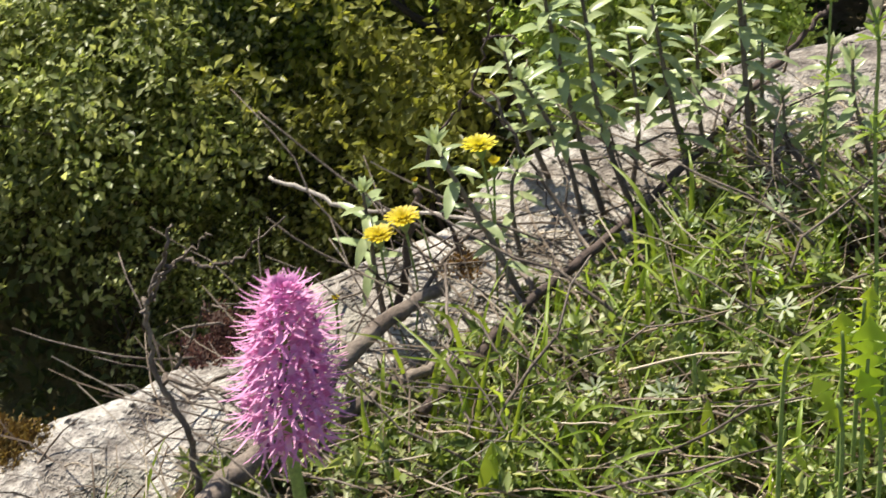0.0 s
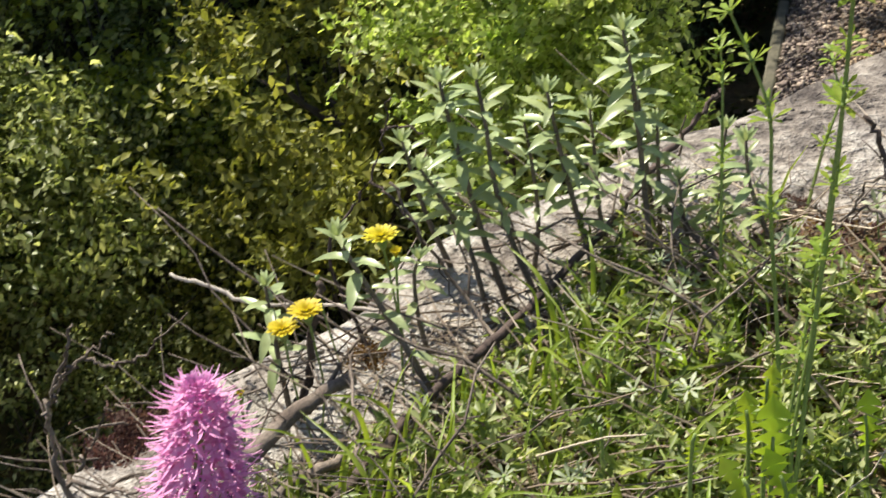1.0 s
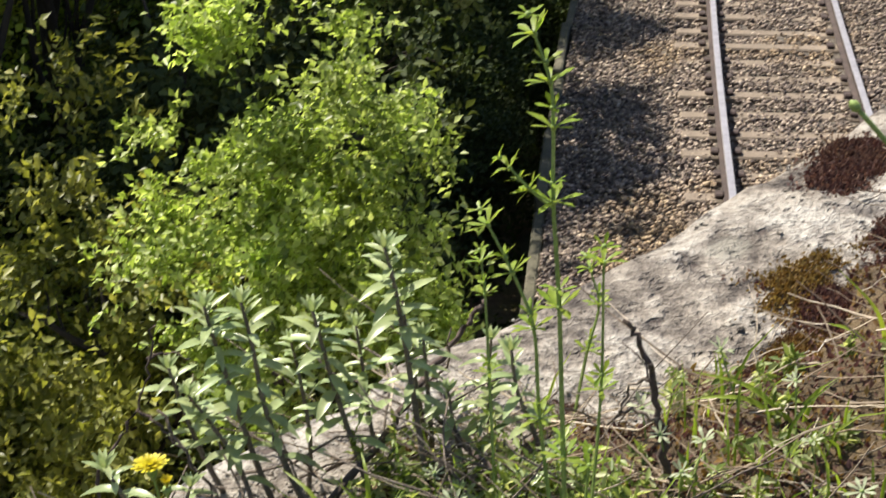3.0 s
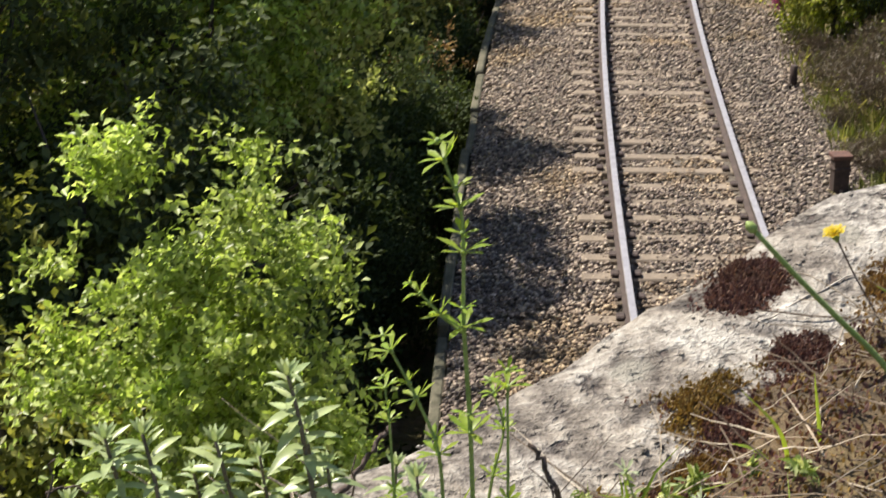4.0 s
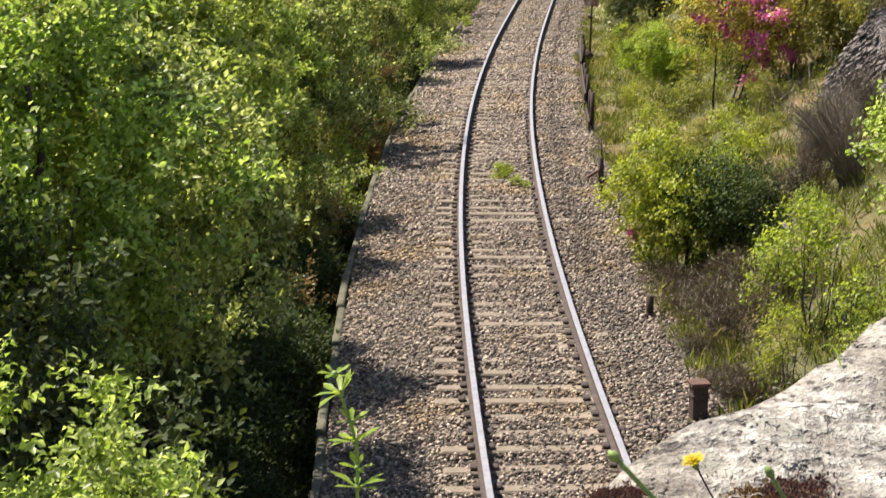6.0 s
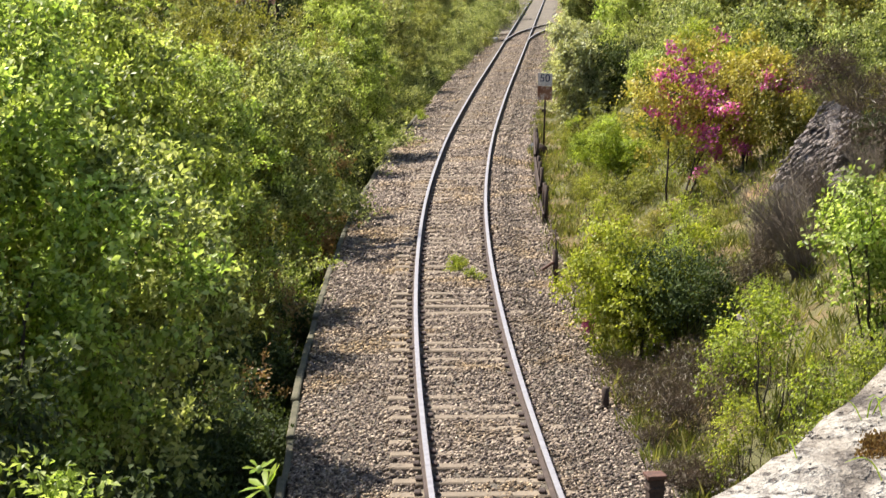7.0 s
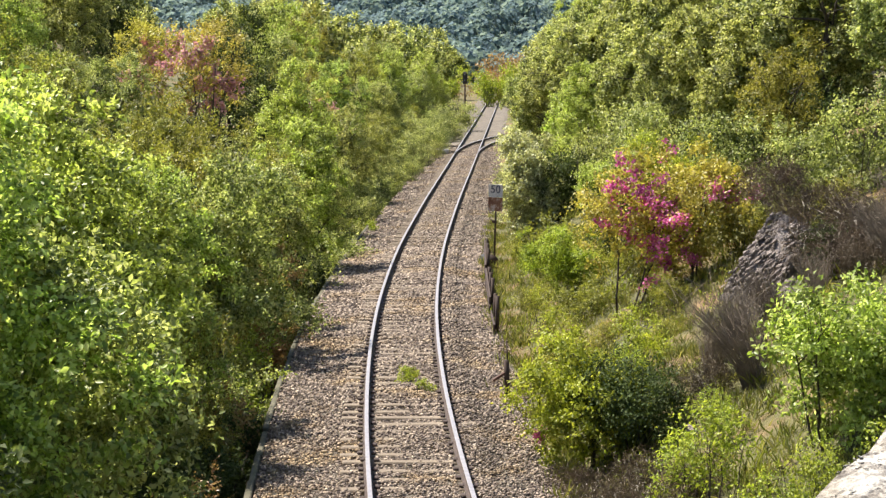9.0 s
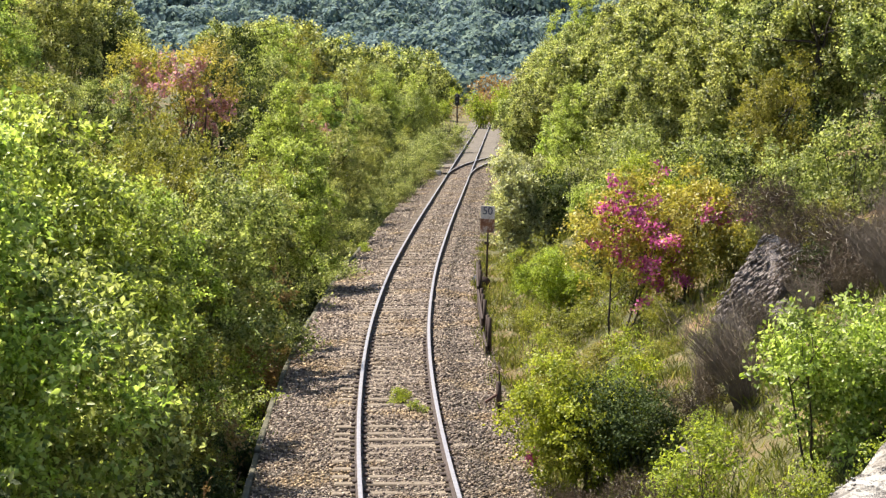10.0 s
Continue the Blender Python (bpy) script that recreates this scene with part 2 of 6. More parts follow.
OFF = np.array([-400, -120, -60, -30, -14, -9, -6.5, -4.2, -2.95, -2.62, -2.5, 0, 2.0, 2.7, 3.6, 5.0, 7.0, 10, 16, 30, 60, 120, 400.0])
HGT = np.array([30, 22, 14, 8.5, 3.2, 0.6, -1.2, -2.0, -2.1, -2.05, -0.36, -0.21, -0.24, -0.42, 0.15, 0.95, 2.1, 3.4, 5.5, 9.5, 15, 22, 30.0])


def terrain(x, y):
    o = float(x - xc(y))
    z = float(np.interp(o, OFF, HGT))
    if y > 70 and o < -2.5:                      # the side drain runs out further on
        z = z * max(0.0, 1 - (y - 70) / 50) + float(np.interp(-o, [2.5, 6, 14, 60, 400], [-0.4, -0.3, 1.5, 9, 24])) * min(1.0, (y - 70) / 50)
    rough = 0.04 if -2.5 < o < 2.1 else min(0.5, 0.10 + 0.03 * abs(o))
    if o < -2.5 or o > 2.1:
        z += rough * fbm(x, y, 0.45)
    return z


def build_ground():
    ys = np.r_[np.arange(-60, 4, 8), np.arange(4, 60, 0.7), np.arange(60, 140, 2.0), np.arange(140, 400, 8), np.arange(400, 1001, 60), 2500]
    os_ = np.r_[-2500, -900, -400, -200, -100, -60, -40, -30, np.arange(-22, -7, 1.5), np.arange(-7, -2.7, 0.5), -2.62, -2.5, -2.3, -1.5, -0.7, 0, 0.7, 1.5, 2.0,
                np.arange(2.3, 9, 0.45), np.arange(9, 20, 1.5), 24, 30, 45, 60, 100, 200, 400, 900, 2500]
    v = [(xc(y) + o, y, terrain(xc(y) + o, y) if abs(o) < 401 else 30.0) for y in ys for o in os_]
    w = len(os_)
    bed, bank = Geo(), Geo()
    lo, hi = int(np.searchsorted(os_, -2.5)), int(np.searchsorted(os_, 2.3))
    for i in range(len(ys) - 1):
        for j in range(w - 1):
            q = (i * w + j, i * w + j + 1, (i + 1) * w + j + 1, (i + 1) * w + j)
            (bed if lo <= j < hi else bank).f.append(q)
    bank.v = v
    me = bank.mesh("ground", M_bank, True)
    me.materials.append(M_ballast)
    n0 = len(me.polygons)
    me2 = bpy.data.meshes.new("ground")
    me2.from_pydata(v, [], bank.f + bed.f)
    me2.materials.append(M_bank)
    me2.materials.append(M_ballast)
    me2.polygons.foreach_set("material_index", [0] * n0 + [1] * len(bed.f))
    me2.polygons.foreach_set("use_smooth", [True] * n0 + [False] * len(bed.f))
    me2.update()
    bpy.data.meshes.remove(me)
    tagged(new("ground", me2), "earth banks and stone ballast bed of the railway cutting", "ground", kind="structure")


build_ground()


# ---- the railway track ----
def offset_curve(o, y0, y1, step):
    ys = np.arange(y0, y1 + step / 2, step)
    x = xc(ys)
    dx = np.gradient(x, ys)
    k = 1 / np.sqrt(1 + dx * dx)
    return np.c_[x + o * k, ys - o * dx * k]


def sweep(profile, pts, closed=True):
    """A profile (side, height) swept along plan points."""
    g = Geo()
    n = len(profile)
    d = np.gradient(pts, axis=0)
    d /= np.linalg.norm(d, axis=1)[:, None]
    vs = []
    for p, t in zip(pts, d):
        for s, h in profile:
            vs.append((p[0] + t[1] * s, p[1] - t[0] * s, h))
    fs = []
    for i in range(len(pts) - 1):
        for k in range(n if closed else n - 1):
            k2 = (k + 1) % n
            fs.append((i * n + k, i * n + k2, (i + 1) * n + k2, (i + 1) * n + k))
    fs += [tuple(range(n)), tuple((len(pts) - 1) * n + k for k in range(n))[::-1]]
    g.add(vs, fs)
    return g


RAIL = [(-0.070, -0.160), (0.070, -0.160), (0.068, -0.148), (0.012, -0.132), (0.009, -0.045), (0.035, -0.034), (0.035, -0.006), (0.026, -0.0005),
        (-0.026, -0.0005), (-0.035, -0.006), (-0.035, -0.034), (-0.009, -0.045), (-0.012, -0.132), (-0.068, -0.148)]
HEAD = [(-0.037, -0.012), (0.037, -0.012), (0.037, -0.004), (0.030, 0.002), (-0.030, 0.002), (-0.037, -0.004)]


def box_geo(sx, sy, sz, bevel=0.0):
    bm = bmesh.new()
    bmesh.ops.create_cube(bm, size=1)
    bmesh.ops.scale(bm, vec=(sx, sy, sz), verts=bm.verts)
    if bevel:
        bmesh.ops.bevel(bm, geom=bm.edges, offset=bevel, segments=1, affect="EDGES")
    return bm


def bm_mesh(bm, name, mat, smooth=False):
    me = bpy.data.meshes.new(name)
    bm.to_mesh(me)
    bm.free()
    me.materials.append(mat)
    if smooth:
        me.polygons.foreach_set("use_smooth", [True] * len(me.polygons))
    return me


def build_track():
    track = thing("railway_track", "single railway track of worn steel rails on concrete sleepers", "railway track", kind="structure")
    for o in (-0.7525, 0.7525):
        rail = part("rail", sweep(RAIL, offset_curve(o, 4, 300, 0.8)).mesh("rail", M_rust), track, "rusty steel rail with a polished head")
        part("rail_head", sweep(HEAD, offset_curve(o, 4, 300, 0.8)).mesh("rail_head", M_railtop), rail)
    bm = box_geo(2.4, 0.24, 0.2, 0.02)
    for v in bm.verts:                            # the top falls away a little towards the middle
        if v.co.z > 0:
            v.co.y *= 0.86
            v.co.z -= 0.025 * max(0, 1 - abs(v.co.x) / 0.5)
    sleeper = bm_mesh(bm, "sleeper", M_concrete)
    clip = bm_mesh(box_geo(0.09, 0.13, 0.05, 0.015), "fastener", M_rust)
    rng = np.random.default_rng(3)
    y = 12.6
    while y < 128:
        dx = float(xc(y + 0.5) - xc(y - 0.5))
        a = -math.degrees(math.atan(dx)) + rng.normal(0, 0.5)
        s = part("sleeper", sleeper, track, m=pose(xc(y) + rng.normal(0, 0.015), y, -0.285 + rng.normal(0, 0.009), 0, rng.normal(0, 0.4), a))
        if y < 46:
            for o in (-0.865, -0.64, 0.64, 0.865):
                part("fastener", clip, s, m=pose(o, 0, 0.125, 0, 0, 0))
        y += 0.6
    # the turnout in the distance: the branch leaves to the right
    for o, y0, y1 in ((-0.7525, 119, 165), (0.7525, 119, 165)):
        ys = np.arange(y0, y1, 1.5)
        pts = offset_curve(o, y0, y1, 1.5)[:len(ys)]
        pts = pts + np.c_[((ys - y0) / 46) ** 2 * 7.5, ys * 0]
        rail = part("rail", sweep(RAIL, pts).mesh("rail", M_rust), track, "rusty rail of the diverging branch")
        part("rail_head", sweep(HEAD, pts).mesh("rail_head", M_railtop), rail)


build_track()


def rocks(name, mat, pos, size, rng, squash=0.7):
    """Rough eight-sided stones at pos as one mesh."""
    n = len(pos)
    base = np.array([(1, 0, 0), (-1, 0, 0), (0, 1, 0), (0, -1, 0), (0, 0, 1), (0, 0, -1)], float)
    tri = np.array([(0, 2, 4), (2, 1, 4), (1, 3, 4), (3, 0, 4), (2, 0, 5), (1, 2, 5), (3, 1, 5), (0, 3, 5)])
    v = base[None] * rng.uniform(0.55, 1.0, (n, 6, 1)) + rng.normal(0, 0.22, (n, 6, 3))
    q = unit(rng.normal(0, 1, (n, 3)))
    p = unit(np.cross(q, rng.normal(0, 1, (n, 3))))
    r = np.cross(q, p)
    v = v[..., :1] * q[:, None] + v[..., 1:2] * p[:, None] + v[..., 2:] * r[:, None]
    v[..., 2] *= squash
    v = v * np.broadcast_to(size, (n,))[:, None, None] + np.asarray(pos)[:, None]
    return raw_mesh(name, mat, v.reshape(-1, 3), (np.arange(n)[:, None, None] * 6 + tri).reshape(-1, 3))


def build_ballast():
    rng = np.random.default_rng(11)
    n = 125000
    y = 12.5 + 50 * rng.random(n) ** 1.5
    o = rng.uniform(-2.55, 2.35, n) + rng.normal(0, 0.06, n)
    z = np.interp(o, OFF, HGT) + 0.035 + 0.02 * np.sin(y * 1.7 + o) + rng.normal(0, 0.012, n)
    near = (np.abs(np.abs(o) - 0.75) < 0.13)
    z[near] -= 0.05
    mid = np.abs(o) < 1.25
    cover = np.array([noise.noise(Vector((a * 0.9, b * 0.45, 0))) for a, b in zip(o, y)])
    ph = np.abs(((y - 12.6 + 0.3) % 0.6) - 0.3)
    bare = mid & (ph < 0.115) & (cover < -0.05) & ((np.abs(o) < 0.72) | ((cover < -0.22) & (o < 0)))
    keep = ~bare | (rng.random(n) < 0.22)
    keep &= ~(near & (rng.random(n) < 0.6))
    pos = np.c_[xc(y) + o, y, z][keep]
    pos[:, 2] += 0.03 * ((np.abs(o[keep]) > 0.85) & mid[keep])
    size = rng.uniform(0.020, 0.042, len(pos)) * (1 + np.clip((pos[:, 1] - 25) / 60, 0, 0.6))
    n2 = 34000                                    # coarser stones further off
    y = rng.uniform(58, 135, n2)
    o = rng.uniform(-2.5, 2.3, n2)
    far = np.c_[xc(y) + o, y, np.interp(o, OFF, HGT) + 0.03 + rng.normal(0, 0.012, n2) - 0.05 * (np.abs(np.abs(o) - 0.75) < 0.13)]
    pos, size = np.r_[pos, far], np.r_[size, rng.uniform(0.038, 0.066, n2)]
    side = pos[:, 0] - xc(pos[:, 1])
    oily = rng.random(len(pos)) < 0.62 * np.exp(-((side - 1.3) / 0.28) ** 2) * np.clip((pos[:, 1] - 20) / 8, 0.15, 1)
    tagged(new("ballast_stones", rocks("ballast_stones", M_stone, pos[~oily], size[~oily], rng)), "loose crushed grey and tan ballast stones round the sleepers", "ballast", kind="stuff")
    tagged(new("oily_ballast", rocks("oily_ballast", M_oily, pos[oily], size[oily], rng)), "band of dark oil-stained ballast stones beside the rail", "ballast", kind="stuff")


build_ballast()

# ---- the rock under the camera ----
SU, SN = np.array((0.6397, 0.7686)), np.array((0.7686, -0.6397))     # along the rock's edge, and back from it


def rock_edge(s):
    return -1.28 + 0.05 * noise.noise(Vector((s * 1.7, 0, 0))) + 0.02 * noise.noise(Vector((s * 6, 4, 0)))


def rock_z(x, y):
    s, n = x * SU[0] + y * SU[1], x * SN[0] + y * SN[1]
    e = n - rock_edge(s)
    z = 5.36 + 0.155 * s - 0.14 * max(e, 0.0) + 0.02 * fbm(x, y, 2.2) + 0.012 * fbm(x, y, 9.0, 3)
    z += 0.02 * min(0.0, -((0.12 - e) / 0.12) ** 2 if e < 0.12 else 0.0)
    if e < 0:
        z -= 2.4 * (-e) + 3.0 * e * e
    return max(z, -0.8)


def rock_point(s, n):
    return np.array((s * SU[0] + n * SN[0], s * SU[1] + n * SN[1]))


def build_rock():
    ss = np.r_[-6, -4, -2.5, np.arange(-1.5, 3.4, 0.035), 3.6, 4, 5, 7]
    ns = np.r_[-4.5, -3.2, -2.4, np.arange(-1.9, -0.3, 0.03), np.arange(-0.3, 1.0, 0.1), 1.5, 2.5, 4, 6]
    v = []
    for s in ss:
        for n in ns:
            x, y = rock_point(s, n)
            edge = s in (ss[0], ss[-1]) or n in (ns[0], ns[-1])
            v.append((x, y, -2.5 if edge else rock_z(x, y)))
    w = len(ns)
    f = [(i * w + j, (i + 1) * w + j, (i + 1) * w + j + 1, i * w + j + 1) for i in range(len(ss) - 1) for j in range(w - 1)]
    g = Geo()
    g.add(v, f)
    tagged(new("rock", g.mesh("rock", M_rock, True)), "pale weathered limestone slab with lichen above the line", "rock", kind="structure")


build_rock()


# ---- trees and shrubs ----
def plant(name, rng, height, radius, low, clumps, per, leaf, mat, label, category, extra=None, bark=None, stems=1, twig=0.45, upright=0.3, aspect=0.5, limbs=6, lobe_n=0):
    """A tree or shrub: tapered trunk(s), limbs, and a crown of sprays of leaves. low: where the crown starts, as a share of the height."""
    ob = thing(name, label, category)
    bark = bark or M_bark
    nl = lobe_n or max(5, int(clumps / 11))                  # lobes on the limbs, sprays on the lobes
    lobes = []
    while len(lobes) < nl:
        d = unit(rng.normal(0, 1, 3))
        r = rng.random() ** 0.4 * 0.72
        lobes.append((d[0] * r * radius, d[1] * r * radius, height * (low + (1 - low) * (0.5 + 0.52 * d[2] * r / 0.72 * 0.78)), rng.uniform(0.30, 0.48) * radius))
    lobes = np.array(lobes)
    li = rng.integers(0, nl, clumps)
    d = unit(rng.normal(0, 1, (clumps, 3)) + (0, 0, 0.35))
    c = lobes[li, :3] + d * lobes[li, 3:] * rng.uniform(0.6, 1.0, (clumps, 1)) * (1, 1, min(1.3, max(0.7, 0.55 * height * (1 - low) / radius)))
    c[:, 2] = np.clip(c[:, 2], height * low * 0.8, height)
    lobe_way = d
    for k in range(stems):
        a = rng.uniform(0, 6.28)
        top = np.array((math.cos(a), math.sin(a), 0)) * radius * (0.12 if stems == 1 else 0.5) + (0, 0, height * (0.75 if stems == 1 else 0.8))
        foot = np.array((math.cos(a), math.sin(a), 0)) * (0 if stems == 1 else 0.12 * radius)
        line = wander(rng, foot, top, 8, height * 0.012)
        r0 = height * (0.016 if stems == 1 else 0.008)
        g = Geo()
        tube(g, line, np.linspace(r0, r0 * 0.25, 8), 7)
        trunk = part("trunk", g.mesh("trunk", bark, True), ob)
        for j in range(max(2, limbs // stems)):
            s = rng.uniform(0.25, 0.9)
            p = line[int(s * 7)]
            q = c[np.argmin(np.linalg.norm(c - (p + rng.normal(0, 1, 3) * radius * 0.7 + (0, 0, 0.15 * height)), axis=1))]
            g = Geo()
            lw = wander(rng, p, q, 7, height * 0.008)
            tube(g, lw, np.linspace(r0 * 0.45, r0 * 0.08, 7), 5)
            for e in range(4):
                i = rng.integers(2, 6)
                q2 = c[np.argsort(np.linalg.norm(c - lw[i], axis=1))[rng.integers(0, 6)]]
                tube(g, wander(rng, lw[i], q2, 4, height * 0.006), np.linspace(r0 * 0.18, r0 * 0.05, 4), 4)
            part("limb", g.mesh("limb", bark, True), trunk)
    n = clumps * per
    ci = np.repeat(np.arange(clumps), per)
    tw = 7
    tdir = unit(lobe_way[:, None] * 0.8 + rng.normal(0, 0.75, (clumps, tw, 3)) + (0, 0, upright))
    ti = rng.integers(0, tw, n)
    t = rng.random(n) ** 0.8
    d = tdir[ci, ti]
    size = 0.8 * radius * twig * (0.7 + 0.6 * rng.random((clumps, tw)))[ci, ti]
    pos = c[ci] + d * (t * size)[:, None] + rng.normal(0, leaf * 0.55, (n, 3))
    pos[:, 2] -= 0.12 * t * t * size
    way = unit(d * 0.5 + rng.normal(0, 0.8, (n, 3)) + (0, 0, -0.1))
    up = unit(rng.normal(0, 0.45, (n, 3)) + (0, 0, 0.6) + lobe_way[ci] * 0.75)
    ok = pos[:, 2] > 0.02
    ln = leaf * rng.uniform(0.65, 1.3, n)
    if extra:                                     # sprays in blossom carry few leaves yet
        bmat, share, bsize = extra
        front = np.flatnonzero(c[:, 1] < 0.1 * radius)
        seeds = c[rng.permutation(front)[:9]]
        gap = np.min(np.linalg.norm(c[:, None] - seeds[None], axis=2), axis=1) + rng.random(clumps) * radius * 0.7
        pick = np.argsort(gap)[:max(1, int(clumps * share))]
        ok &= ~(np.isin(ci, pick) & (rng.random(n) < 0.7))
    part("crown", leaf_cloud("crown", mat, pos[ok], way[ok], up[ok], ln[ok], ln[ok] * aspect), ob)
    if extra:                                     # blossom among the leaves
        m = 60 * len(pick)
        bi = np.repeat(pick, 60)
        bp = c[bi] + tdir[bi, rng.integers(0, 3, m)] * (rng.random(m) * radius * twig * 0.65)[:, None] + rng.normal(0, 0.05, (m, 3))
        bl = bsize * rng.uniform(0.7, 1.3, m)
        part("blossom", leaf_cloud("blossom", bmat, bp, rng.normal(0, 1, (m, 3)), rng.normal(0, 1, (m, 3)), bl, bl * 0.8), ob)
    return ob


def at(ob, x, y, z=None, scale=1.0, turn=0.0, lean=0.0):
    ob.matrix_basis = pose(x, y, terrain(x, y) - 0.05 if z is None else z, lean, 0, turn) @ Matrix.Scale(scale, 4)
    return ob


def again(ob, x, y, scale=1.0, turn=0.0, z=None):
    m = pose(x, y, terrain(x, y) - 0.05 if z is None else z, 0, 0, turn) @ Matrix.Scale(scale, 4)
    keep, ob.scale = ob.scale.copy(), (1, 1, 1)
    c = copy_thing(ob, m)
    ob.scale = keep
    return c


M_broom = noisy_mat("dry_broom_twig", [(0.3, (0.11, 0.085, 0.065)), (0.7, (0.30, 0.24, 0.185))], 4.0, 0.9, 50.0, 0.3, 0.002)


def broom(rng, n, length, sweep_):
    """A dense fan of thin dry twigs from one root, swept to one side."""
    ob = thing("broom", "dense dry brown broom of thin swept twigs", "shrub")
    for k in range(6):
        g = Geo()
        for _ in range(n // 6):
            a, r = rng.uniform(0, 6.283), rng.random() ** 0.5
            foot = np.array((math.cos(a), math.sin(a), 0)) * 0.22 * r
            L = length * rng.uniform(0.45, 1.0)
            out = np.array((math.cos(a) * 0.38 * r + sweep_[0], math.sin(a) * 0.38 * r + sweep_[1], 0))
            t = np.linspace(0, 1, 6)[:, None]
            pts = foot + out * L * t ** 1.5 + np.array((0, 0, 1.0)) * L * (t - 0.16 * t * t) + rng.normal(0, 0.012, (6, 3)) * t
            tube(g, pts, np.linspace(0.008, 0.0028, 6), 3)
            for i in rng.integers(2, 6, 4):
                q = pts[i] + (rng.normal(0, 0.5, 3) * (1, 1, 0.4) + (sweep_[0], sweep_[1], 0.8)) * L * 0.2
                tube(g, [pts[i], (pts[i] + q) / 2 + rng.normal(0, 0.01, 3), q], [0.005, 0.0038, 0.0025], 3)
        part("twig_fan", g.mesh("twig_fan", M_broom), ob)
    return ob


